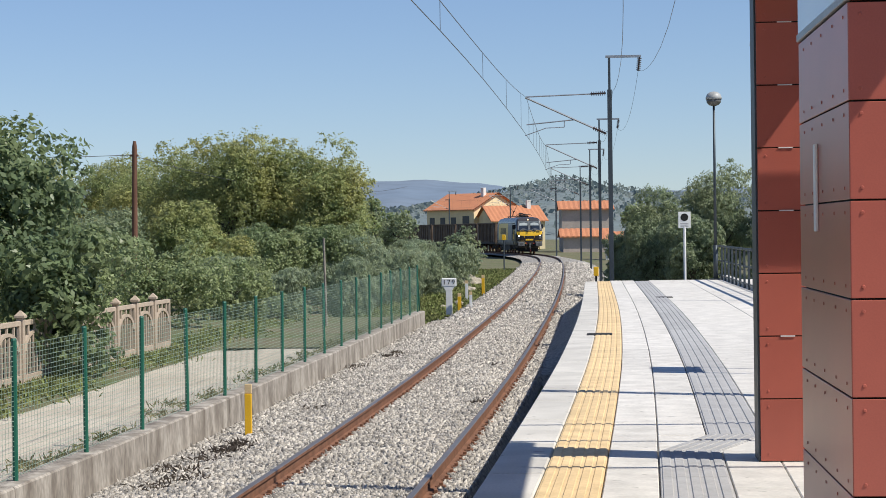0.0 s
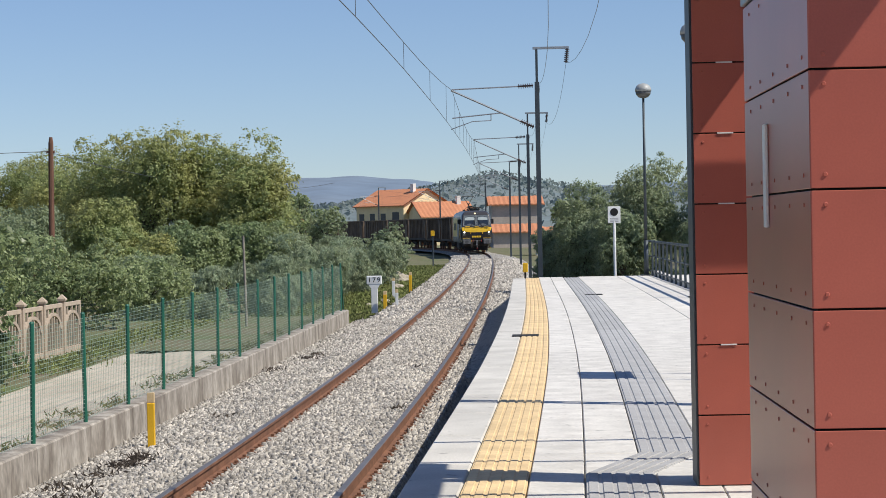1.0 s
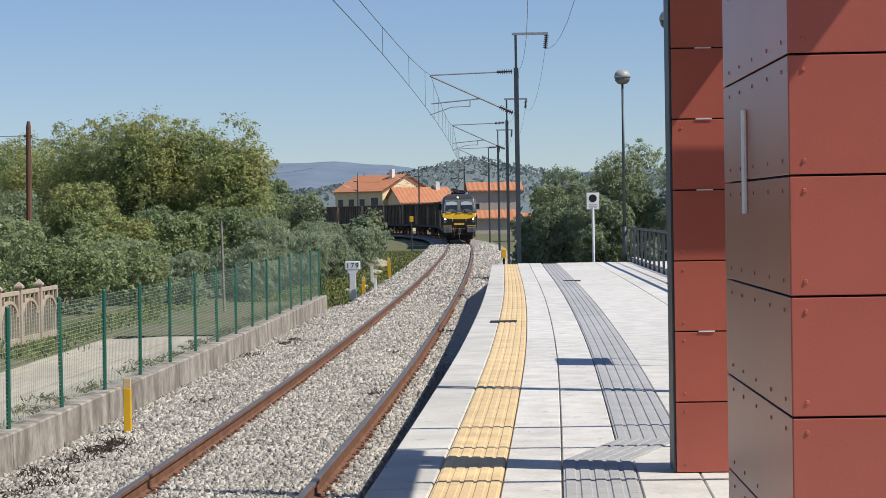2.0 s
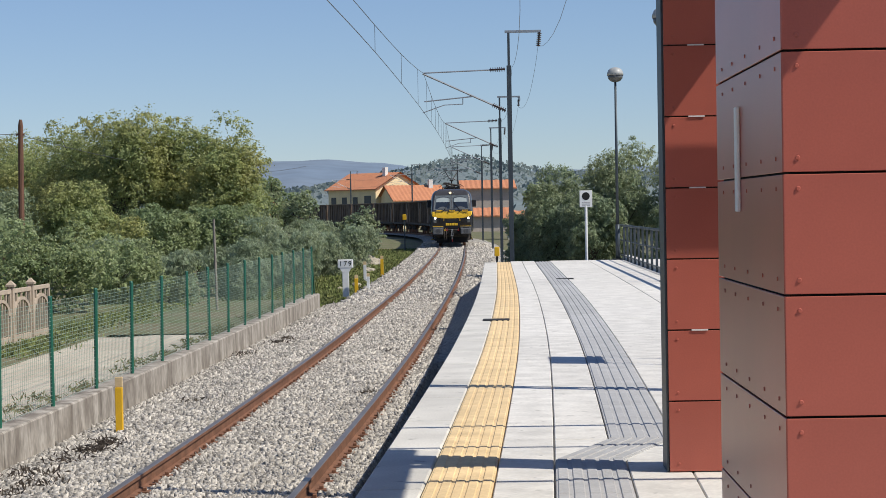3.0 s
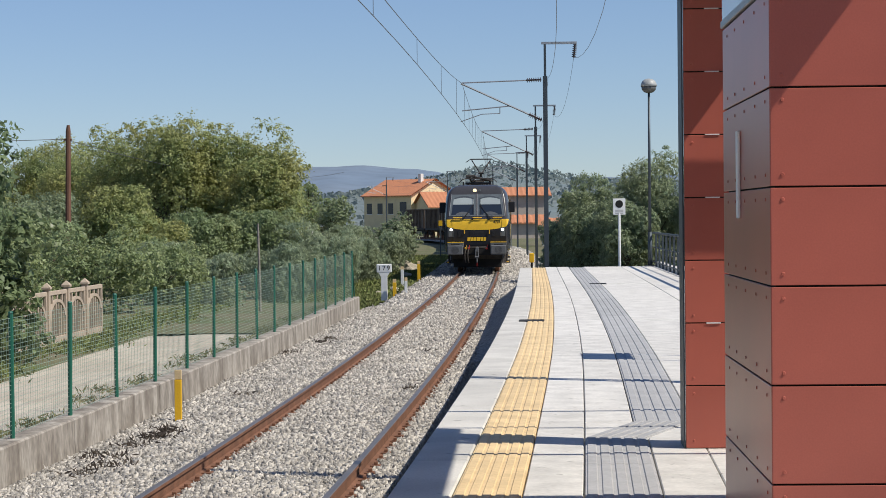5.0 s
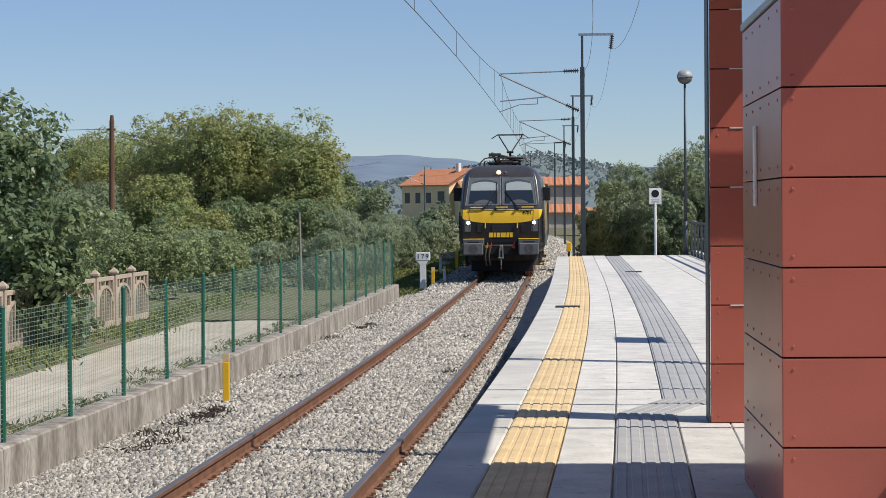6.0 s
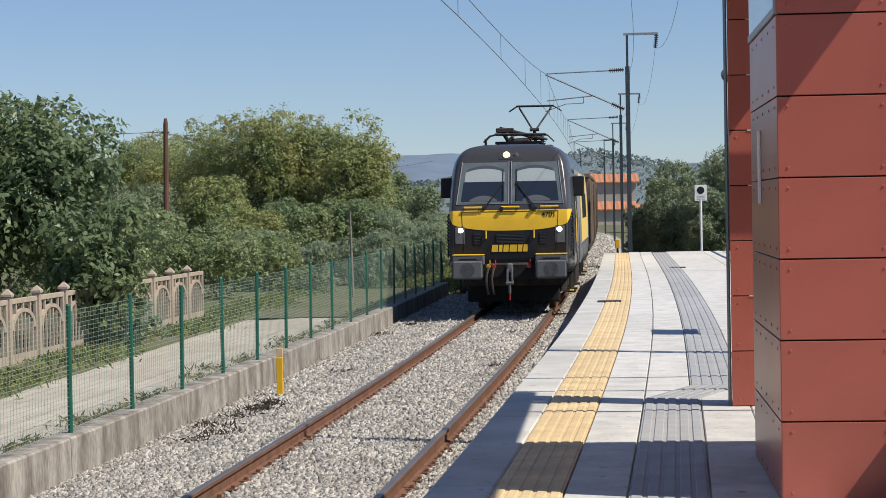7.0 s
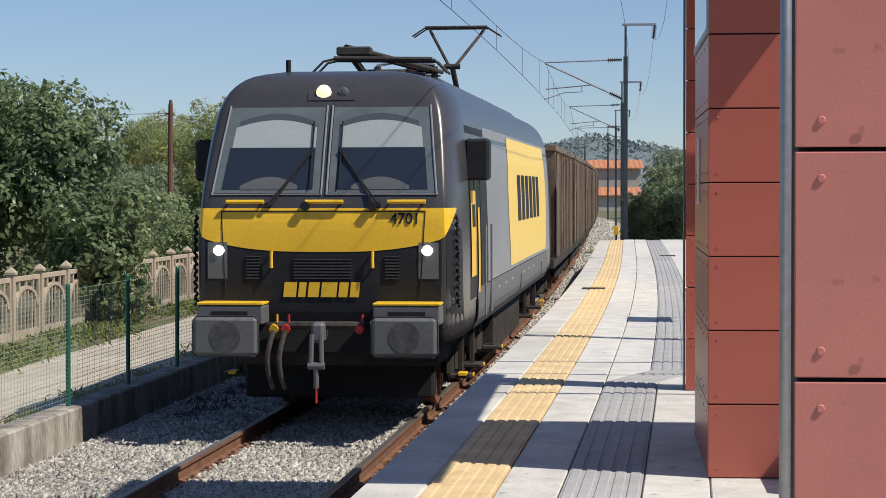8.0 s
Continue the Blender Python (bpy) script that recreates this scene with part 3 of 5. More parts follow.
def build_station():
    core_mat = material("dark_backing", (0.03, 0.028, 0.028), 0.8, scale=3, fine=30)
    near = empty("station_block")
    tagged(near, "block clad in red-brown riveted facade panels", "building", kind="structure")
    part("core", box(bmesh.new(), 1.175, 9.065, 0, 5.6, 11.08, 3.07, 0.004), core_mat, near)
    front = panel(1.2, 0.44, (0.055, 0.56, 1.145))
    clad(near, "panel", front, [pose(1.15 + 1.2 * i, 9.04, 0.44 * k) for i in range(4) for k in range(7)])
    side = panel(2.06, 0.44, (0.25, 0.62, 1.05, 1.5, 1.9))
    clad(near, "panel", side, [pose(1.15, 11.1, 0.44 * k, 0, 0, -90) for k in range(6)])
    back = panel(1.2, 0.44, (0.055, 1.145))
    clad(near, "panel", back, [pose(2.35 + 1.2 * i, 11.105, 0.44 * k, 0, 0, 180) for i in range(3) for k in range(7)])
    bm = box(bmesh.new(), 1.146, 9.07, 2.66, 1.165, 11.08, 3.06)
    win = part("window", bm, GLASS_PALE, near, "pale window above the panels")
    fr = bmesh.new()
    box(fr, 1.138, 9.05, 2.645, 1.17, 11.09, 2.685, 0.003)
    box(fr, 1.138, 9.05, 2.68, 1.17, 9.09, 3.07, 0.003)
    part("frame", fr, STEEL, win)
    part("pull_bar", box(bmesh.new(), 1.132, 10.24, 1.62, 1.149, 10.31, 2.06, 0.004), WHITE, near, "white metal bar on the side panels")
    far = empty("station_fin")
    tagged(far, "free-standing fin wall clad in red-brown facade panels", "wall", kind="structure")
    part("core", box(bmesh.new(), 1.215, 14.325, 0, 1.66, 14.62, 3.55, 0.004), core_mat, far)
    small = panel(0.48, 0.44, (0.06, 0.42))
    clad(far, "panel", small, [pose(1.19, 14.3, 0.44 * k) for k in range(8)])
    part("edge_trim", box(bmesh.new(), 1.178, 14.305, 0, 1.189, 14.62, 3.55, 0.002), MAST, far, "dark steel edge strip")
    tick = mesh_of(box(bmesh.new(), -0.05, -0.001, -0.004, 0.05, 0.012, 0.004), "bracket", WHITE)
    for k in (2, 4, 5, 6, 7):
        o = new("bracket", tick)
        o.matrix_basis = pose(1.39, 14.295, 0.44 * k)
        o.parent = far
    # the nearest wall, with a steel edge bar
    w = empty("station_end_wall")
    tagged(w, "end wall of red-brown panels with a grey steel edge bar", "wall", kind="structure")
    part("core", box(bmesh.new(), 0.955, 0.785, 0, 3.3, 1.05, 3.55, 0.004), core_mat, w)
    big = panel(1.2, 0.437, (0.052, 0.6, 1.145), mat=PALE_PANEL)
    clad(w, "panel", big, [pose(0.945 + 1.2 * i, 0.76, -0.383 + 0.437 * k) for i in range(2) for k in range(1, 9)])
    bm = rod(bmesh.new(), (0.93, 0.757, 0), (0.93, 0.757, 3.55), 0.011, n=12)
    part("edge_bar", bm, STEEL, w, "grey steel bar along the edge", smooth=True)
    # unseen roof over the gap between block and fin; beams added for shadow bands
    roof = empty("platform_canopy")
    tagged(roof, "unseen flat canopy with beams that casts shadow bands on the platform", "canopy", kind="structure")
    part("slab", box(bmesh.new(), -0.45, 7.7, 3.56, 2.26, 14.72, 3.72, 0.01), WHITE_WALL, roof)
    for y, t in ((13.72, 0.15), (14.79, 0.03), (13.02, 0.04), (16.12, 0.04)):
        part("beam", box(bmesh.new(), 1.7 if y > 14.75 else 2.27, y, 3.5, 6.2, y + t, 3.62, 0.005), STEEL, roof)
        part("post", box(bmesh.new(), 6.1, y, 0, 6.2, y + max(t, 0.08), 3.5, 0.005), STEEL, roof)
    # hall out of view, added to cut sky light and darken the shade
    hall = empty("station_hall")
    tagged(hall, "unseen red-brown hall added beside the platform to block sky light", "building", kind="structure")
    part("parapet", box(bmesh.new(), 6.4, -14, 3.403, 12.4, 22.0, 3.627, 0.01), STEEL, hall)
    part("wall", box(bmesh.new(), 6.4, -14, 0, 12.4, 22.0, 3.4, 0.004), RED_PANEL, hall)
    part("roof", box(bmesh.new(), 6.3, -14.2, 3.63, 12.6, 22.2, 3.8, 0.02), WHITE_WALL, hall)
    for x, y in ((1.5, 9.4), (2.0, 10.7)):
        part("column", rod(bmesh.new(), (x, y, 3.07), (x, y, 3.565), 0.05, n=10), STEEL, roof)
    b = empty("bench")
    tagged(b, "pale concrete bench against the panelled wall", "bench")
    part("seat", box(bmesh.new(), 1.76, 8.35, 0.29, 4.2, 9.03, 0.41, 0.012), CONCRETE, b)
    part("leg", box(bmesh.new(), 1.80, 8.42, 0, 1.98, 9.0, 0.29, 0.01), CONCRETE, b)
    part("leg", box(bmesh.new(), 3.9, 8.42, 0, 4.08, 9.0, 0.29, 0.01), CONCRETE, b)
    n = empty("name_board")
    tagged(n, "station board on two steel posts beside the platform", "sign")
    part("board", box(bmesh.new(), 2.57, 22.64, 1.72, 2.62, 23.64, 2.45, 0.006), WHITE, n)
    for y in (22.7, 23.55):
        part("post", rod(bmesh.new(), (2.6, y, 0), (2.6, y, 1.75), 0.03), STEEL, n)


build_station()


# ---- along the platform and the line ----
def build_lamp(x, y, h=5.75):
    ob = empty("street_lamp", pose(x, y, 0))
    part("pole", rod(rod(bmesh.new(), (0, 0, 0), (0, 0, 1.1), 0.075, 0.07, 12), (0, 0, 1.1), (0, 0, h - 0.22), 0.05, 0.035, 12), MAST, ob, smooth=True)
    part("base_plate", box(bmesh.new(), -0.17, -0.17, 0, 0.17, 0.17, 0.03, 0.005), MAST, ob)
    bm = bmesh.new()
    rings = [[(r * math.cos(a), r * math.sin(a), h + z) for a in np.linspace(0, 6.283, 20, endpoint=False)]
             for r, z in ((0.255, -0.03), (0.25, 0.05), (0.21, 0.14), (0.13, 0.20), (0.02, 0.225))]
    sweep(bm, rings)
    part("hood", bm, HOOD, ob, "grey domed lamp hood", smooth=True)
    bm = bmesh.new()
    rings = [[(r * math.cos(a), r * math.sin(a), h + z) for a in np.linspace(0, 6.283, 20, endpoint=False)]
             for r, z in ((0.05, -0.24), (0.15, -0.21), (0.22, -0.13), (0.245, -0.03))]
    sweep(bm, rings)
    part("globe", bm, plain("opal_globe", (0.10, 0.10, 0.095), 0.3), ob, smooth=True)
    return tagged(ob, "tall platform lamp with a domed grey head", "lamp", "lamps on the platform")


def build_railing():
    ob = empty("railing")
    tagged(ob, "grey steel railing on the back of the platform", "railing")
    y = 36.0
    while y < 66:
        part("post", box(bmesh.new(), 4.28, y - 0.03, 0, 4.34, y + 0.03, 1.08, 0.004), MAST, ob)
        if y < 65:
            part("top_rail", box(bmesh.new(), 4.27, y + 0.032, 1.03, 4.35, y + 1.468, 1.09, 0.006), MAST, ob)
            for z in (0.12, 0.58):
                part("bar", box(bmesh.new(), 4.295, y + 0.032, z, 4.325, y + 1.468, z + 0.035, 0.004), MAST, ob)
        y += 1.5
    kerb = box(bmesh.new(), 4.36, 36, -0.02, 4.6, 66, 0.12, 0.01)
    tagged(part("kerb", kerb, CONCRETE), "low concrete kerb under the railing", "kerb", kind="structure")


def lettering(text, size, mat, m, parent, name="lettering", depth=0.003, bold=0.0):
    cu = bpy.data.curves.new(name, "FONT")
    cu.body, cu.size, cu.extrude, cu.align_x, cu.align_y = text, size, depth, "CENTER", "CENTER"
    cu.offset = bold
    tmp = bpy.data.objects.new(name, cu)
    scene.collection.objects.link(tmp)
    me = bpy.data.meshes.new_from_object(tmp.evaluated_get(bpy.context.evaluated_depsgraph_get()))
    bpy.data.objects.remove(tmp)
    me.materials.clear()
    me.materials.append(mat)
    ob = new(name, me)
    ob.parent = parent
    ob.matrix_basis = m
    return ob


def build_signs():
    ob = empty("kilometre_sign", pose(-4.72, 70.5, -1.25))
    part("post", box(bmesh.new(), -0.11, -0.05, 0, 0.11, 0.05, 0.98, 0.01), WHITE, ob)
    part("plate", box(bmesh.new(), -0.26, -0.06, 0.98, 0.26, 0.06, 1.27, 0.02), WHITE, ob)
    part("bracket", sweep(bmesh.new(), [[(-0.112, -0.052, 0.84), (0.112, -0.052, 0.84), (0.112, 0.052, 0.84), (-0.112, 0.052, 0.84)],
                                        [(-0.2, -0.05, 0.985), (0.2, -0.05, 0.985), (0.2, 0.05, 0.985), (-0.2, 0.05, 0.985)]]), WHITE, ob)
    for x, n in ((-0.155, "1"), (0.0, "7"), (0.155, "9")):
        lettering(n, 0.24, BLACK, pose(x, -0.064, 1.125, 90), ob, "numeral")
    tagged(ob, "white kilometre post with black numerals beside the track", "sign")
    ob = empty("disc_sign", pose(3.25, 66.5, -0.4))
    part("post", rod(bmesh.new(), (0, 0, 0), (0, 0, 2.1), 0.045, n=10), WHITE, ob)
    part("plate", box(bmesh.new(), -0.2, -0.03, 2.05, 0.2, -0.005, 2.58, 0.008), WHITE, ob)
    bm = bmesh.new()
    bmesh.ops.create_cone(bm, cap_ends=True, segments=24, radius1=0.125, radius2=0.125, depth=0.006,
                          matrix=Matrix.Translation((0, -0.034, 2.4)) @ Matrix.Rotation(radians(90), 4, "X"))
    part("disc", bm, BLACK, ob, "black disc on the plate")
    for z in (2.2, 2.15, 2.10):
        part("text_bar", box(bmesh.new(), -0.13, -0.034, z - 0.012, 0.13, -0.03, z + 0.012), GREY_TILE, ob)
    tagged(ob, "white signal board with a black disc on a white post", "sign")


def build_track_signs():
    ob = empty("track_signal", pose(-5.9, 150, -1.4))
    part("pole", rod(bmesh.new(), (0, 0, 0), (0, 0, 2.7), 0.05), MAST, ob)
    part("plate", box(bmesh.new(), -0.14, -0.06, 2.35, 0.14, 0.0, 2.75, 0.02), YELLOW_PAINT, ob)
    tagged(ob, "yellow plate on a grey pole beside the line", "signal")
    ob = empty("track_magnet", pose(0.55, 98, -1.4))
    part("stake", box(bmesh.new(), -0.05, -0.05, 0, 0.05, 0.05, 0.8, 0.01), BLACK, ob)
    part("box", box(bmesh.new(), -0.12, -0.1, 0.8, 0.12, 0.1, 1.25, 0.03), YELLOW_PAINT, ob)
    tagged(ob, "small yellow box on a black stake beside the line", "track box")


def build_shadow_mast():
    # stays hidden behind the block; added for its shadow across platform and track
    ob = empty("catenary_mast", pose(3.6, 19.3, 0))
    bm = bmesh.new()
    for a in (-0.09, 0.05):
        box(bm, -0.10, a, 0, 0.10, a + 0.04, 7.2, 0.004)
    for z in np.arange(0.4, 7.1, 0.55):
        box(bm, -0.07, -0.05, z, 0.07, 0.05, z + 0.08)
    part("column", bm, MAST, ob)
    part("top_pole", box(bmesh.new(), -0.05, -0.05, 7.2, 0.05, 0.05, 8.4, 0.004), MAST, ob)
    tagged(ob, "unseen grey steel mast added on the platform to cast a shadow", "catenary mast", "catenary masts")


def marker(x, y, z, h, w, mat, label):
    ob = empty("marker_post", pose(x, y, z))
    part("stake", box(bmesh.new(), -w / 2, -w * 0.4, -0.2, w / 2, w * 0.4, h * 0.84, 0.006), mat, ob)
    part("cap", box(bmesh.new(), -w / 2 + 0.002, -w * 0.3, h * 0.845, w * 0.5, w * 0.3, h, 0.004), YELLOW_TILE, ob)
    return tagged(ob, label, "marker post", "marker posts beside the track")


def build_mast(s, label="grey steel catenary mast with cantilever arms"):
    """A mast right of the track; its own x points away from the track, y along it."""
    x, y, dx, dy = along(s)
    p = off(s, 2.85, -1.3)
    ob = empty("catenary_mast", pose(p.x, p.y, p.z, 0, 0, -math.degrees(math.atan2(dx, dy))))
    bm = bmesh.new()
    for a in (-0.09, 0.05):
        box(bm, -0.075, a, 0, 0.075, a + 0.04, 7.55, 0.004)
    for z in np.arange(0.4, 7.5, 0.55):
        box(bm, -0.055, -0.05, z, 0.055, 0.05, z + 0.08)
    part("column", bm, MAST, ob)
    part("top_pole", box(bmesh.new(), -0.04, -0.04, 7.55, 0.04, 0.04, 8.6, 0.004), MAST, ob)
    part("top_arm", box(bmesh.new(), -0.12, -0.04, 8.6, 1.05, 0.04, 8.68, 0.004), STEEL, ob)
    part("base", box(bmesh.new(), -0.3, -0.3, -0.3, 0.3, 0.3, 0.12, 0.02), CONCRETE, ob)

    def insulator(a, b):
        a, b = Vector(a), Vector(b)
        bm = rod(bmesh.new(), a, b, 0.03)
        n = 7
        for i in range(n):
            c = a.lerp(b, (i + 0.5) / n)
            d = (b - a).normalized() * 0.012
            rod(bm, c - d, c + d, 0.075, n=10)
        part("insulator", bm, INSULATOR, ob)
    part("tie_tube", rod(bmesh.new(), (-0.62, 0, 7.42), (-2.75, 0, 7.36), 0.022), STEEL, ob)
    insulator((-0.12, 0, 7.44), (-0.62, 0, 7.42))
    part("bracket_tube", rod(bmesh.new(), (-0.55, 0, 6.3), (-2.78, 0, 7.34), 0.03), STEEL, ob)
    insulator((-0.12, 0, 6.1), (-0.55, 0, 6.3))
    part("register_tube", rod(bmesh.new(), (-1.15, 0, 6.58), (-2.75, 0, 6.44), 0.02), STEEL, ob)
    bm = rod(bmesh.new(), (-1.5, 0, 6.55), (-1.5, 0, 6.34), 0.016)
    rod(bm, (-1.5, 0, 6.34), (-2.1, 0, 6.32), 0.014)
    rod(bm, (-2.1, 0, 6.32), (-2.8, 0, 6.08), 0.014)
    part("steady_arm", bm, STEEL, ob)
    insulator((1.0, 0, 8.6), (0.95, 0, 8.15))
    tagged(ob, label, "catenary mast", "catenary masts")


def build_wires():
    masts = (-4.0, 67.4, 105.5, 145.0, 183.0, 221.0, 256.0, 290.0)
    messenger, contact = bmesh.new(), bmesh.new()
    ob = empty("overhead_line")
    tagged(ob, "overhead contact line with droppers above the track", "overhead line")
    for i, (a, b) in enumerate(zip(masts, masts[1:])):
        n = 14
        sa, sb = (0.1, 0.1)
        last = None
        for k in range(n + 1):
            u = k / n
            s = a + (b - a) * u
            zm = 6.05 - 0.8 * 4 * u * (1 - u) * min(1.0, ((b - a) / 54) ** 2)
            pm, pc = off(s, sa + (sb - sa) * u, zm), off(s, sa + (sb - sa) * u, 4.78)
            if last:
                rod(messenger, last[0], pm, 0.0075, n=5, cap=False)
                rod(contact, last[1], pc, 0.0075, n=5, cap=False)
            if 0 < k < n and k % 2 == 1:
                part("dropper", rod(bmesh.new(), pm, pc, 0.005, n=4), WIRE, ob)
            last = (pm, pc)
    part("messenger_wire", messenger, WIRE, ob)
    part("contact_wire", contact, WIRE, ob)
    # feeder and earth wires on the masts' outer side
    for side, z, drop, name in ((3.8, 6.85, 1.5, "feeder_wire"), (2.95, 6.2, 1.1, "earth_wire")):
        bm = bmesh.new()
        for a, b in zip(masts, masts[1:]):
            last = None
            for k in range(13):
                u = k / 12
                p = off(a + (b - a) * u, side, z - drop * 4 * u * (1 - u) * min(1.0, ((b - a) / 54) ** 2))
                if last is not None:
                    rod(bm, last, p, 0.0055, n=5, cap=False)
                last = p
        part(name, bm, WIRE, ob)


def build_mesh_fence():
    ob = empty("mesh_fence")
    tagged(ob, "green welded mesh fence on the low wall", "fence")
    bm = rod(bmesh.new(), (0, 0, 0), (0, 0, 1.38), 0.028, n=8)
    rod(bm, (0, 0, 1.38), (0, 0, 1.40), 0.032, 0.02, n=8)
    post = mesh_of(bm, "post", GREEN_POST)
    bm = bmesh.new()
    L = 2.556
    for k in range(27):
        z = 0.05 + k * 0.049
        box(bm, -0.0017, 0.03, z - 0.0017, 0.0017, L - 0.03, z + 0.0017)
    for k in range(26):
        y = 0.05 + k * 0.1
        box(bm, 0.0019, y - 0.0012, 0.04, 0.0043, y + 0.0012, 1.33)
    net = mesh_of(bm, "mesh_panel", GREEN_WIRE)
    ys = [9.28 + 2.556 * k for k in range(21)]
    for k, y in enumerate(ys):
        p = Vector((centre(y) - 3.0, y, -0.745))
        o = new("post", post)
        o.matrix_basis = pose(*p, random.uniform(-0.8, 0.8), random.uniform(-0.8, 0.8), 0)
        o.parent = ob
        if k + 1 < len(ys):
            q = Vector((centre(ys[k + 1]) - 3.0, ys[k + 1], p.z))
            o = new("mesh_panel", net)
            o.matrix_basis = pose(*p, 0, 0, -math.degrees(math.atan2(q.x - p.x, q.y - p.y)))
            o.parent = ob
    y = ys[-1]
    part("brace", rod(bmesh.new(), (centre(y) - 3.0, y, 0.5), (centre(y) - 3.0, y + 0.9, -0.9), 0.022), GREEN_POST, ob)


def build_concrete_fence():
    """Cast panels with arched openings between capped posts."""
    L, H = 1.62, 1.12
    bm = bmesh.new()
    box(bm, -0.03, 0.07, 0, 0.03, L - 0.07, 0.16, 0.004)
    box(bm, -0.03, 0.07, H - 0.09, 0.03, L - 0.07, H, 0.006)
    for k in range(6):
        y = 0.30 + k * 0.204
        box(bm, -0.018, y - 0.022, 0.16, 0.018, y + 0.022, 0.62 + 0.24 * math.sin((k + 0.5) / 6 * math.pi), 0.003)
    n = 12
    for k in range(n):
        a, b = math.pi * k / n, math.pi * (k + 1) / n
        pts = [(0.81 - r * math.cos(t) * 0.66, 0.58 + r * math.sin(t) * 0.36) for t in (a, b) for r in (1.0, 0.82)]
        (y0, z0), (y1, z1), (y2, z2), (y3, z3) = pts
        sweep(bm, [[(-0.028, y0, z0), (0.028, y0, z0), (0.028, y1, z1), (-0.028, y1, z1)],
                   [(-0.028, y2, z2), (0.028, y2, z2), (0.028, y3, z3), (-0.028, y3, z3)]])
    box(bm, -0.028, 0.07, 0.16, 0.028, 0.15, H - 0.09, 0.004)
    box(bm, -0.028, L - 0.15, 0.16, 0.028, L - 0.07, H - 0.09, 0.004)
    for y in (0.42, 0.81, 1.2):
        box(bm, -0.02, y - 0.03, 0.86, 0.02, y + 0.03, H - 0.09, 0.003)
    pan = mesh_of(bm, "arched_panel", FENCE_BEIGE)
    bm = box(bmesh.new(), -0.065, -0.065, -0.2, 0.065, 0.065, 1.2, 0.008)
    sweep(bm, [[(-0.09, -0.09, 1.2), (0.09, -0.09, 1.2), (0.09, 0.09, 1.2), (-0.09, 0.09, 1.2)],
               [(-0.09, -0.09, 1.24), (0.09, -0.09, 1.24), (0.09, 0.09, 1.24), (-0.09, 0.09, 1.24)],
               [(-0.01, -0.01, 1.33), (0.01, -0.01, 1.33), (0.01, 0.01, 1.33), (-0.01, 0.01, 1.33)]])
    post = mesh_of(bm, "post", FENCE_BEIGE)
    ob = empty("concrete_fence")
    tagged(ob, "beige cast concrete fence with arched panels", "fence")
    for k in range(15):
        y = 22.0 + L * k
        x = -10.25 + 0.028 * (y - 22)
        a = new("post", post)
        a.matrix_basis = pose(x, y, -0.97, 0, 0, -1.6)
        a.parent = ob
        a = new("arched_panel", pan)
        a.matrix_basis = pose(x, y, -0.94, 0, 0, -1.6)
        a.parent = ob


def build_poles():
    ob = empty("wooden_pole", pose(-17.45, 78, -1.4))
    part("pole", rod(rod(bmesh.new(), (0, 0, 0), (0.02, 0.02, 3.3), 0.125, 0.11, 10), (0.02, 0.02, 3.3), (0.06, 0, 6.5), 0.11, 0.095, 10), WOOD, ob)
    part("crossbar", box(bmesh.new(), -0.12, -0.05, 6.12, 0.2, 0.05, 6.2, 0.01), WOOD, ob)
    part("cap", rod(bmesh.new(), (0.06, 0, 6.5), (0.065, 0, 6.72), 0.095, 0.06, 8), WOOD, ob)
    tagged(ob, "weathered brown wooden telephone pole among the trees", "pole")
    bm = bmesh.new()
    for a, b, sag in (((-17.45, 78, 4.78), (-52, 60, 5.6), 0.6), ((-17.45, 78, 4.75), (-13, 150, 5.0), 0.9)):
        a, b = Vector(a), Vector(b)
        last = a
        for k in range(1, 13):
            u = k / 12
            p = a.lerp(b, u) - Vector((0, 0, sag * 4 * u * (1 - u)))
            rod(bm, last, p, 0.012, n=4, cap=False)
            last = p
    tagged(part("telephone_wire", bm, WIRE), "thin dark wire strung from a wooden pole", "wire")
    ob = part("garden_stake", rod(bmesh.new(), (-7.3, 57, -1.2), (-7.35, 57, 1.5), 0.04, 0.03, 8), SLEEPER)
    tagged(ob, "thin weathered wooden stake behind the mesh fence", "stake")


build_lamp(4.15, 65.0)
build_lamp(4.0, 46.0)
build_railing()
build_signs()
build_track_signs()
build_shadow_mast()
marker(-4.62, 27.4, -1.22, 0.82, 0.092, YELLOW_PAINT, "short yellow marker post beside the ballast")
marker(-4.35, 70.3, -1.25, 0.75, 0.12, YELLOW_PAINT, "short yellow marker post beside the kilometre sign")
marker(-4.05, 72.0, -1.25, 0.75, 0.1, WHITE, "short white marker post beside the track")
marker(-4.6, 92.0, -1.25, 0.9, 0.13, YELLOW_PAINT, "short yellow marker post in the grass")
marker(-5.0, 86.0, -1.25, 0.8, 0.12, WHITE, "short white marker post in the grass")
for s in (67.4, 105.5, 145.0, 183.0, 221.0, 256.0, 290.0):
    build_mast(s)
build_wires()
build_mesh_fence()
build_concrete_fence()
build_poles()


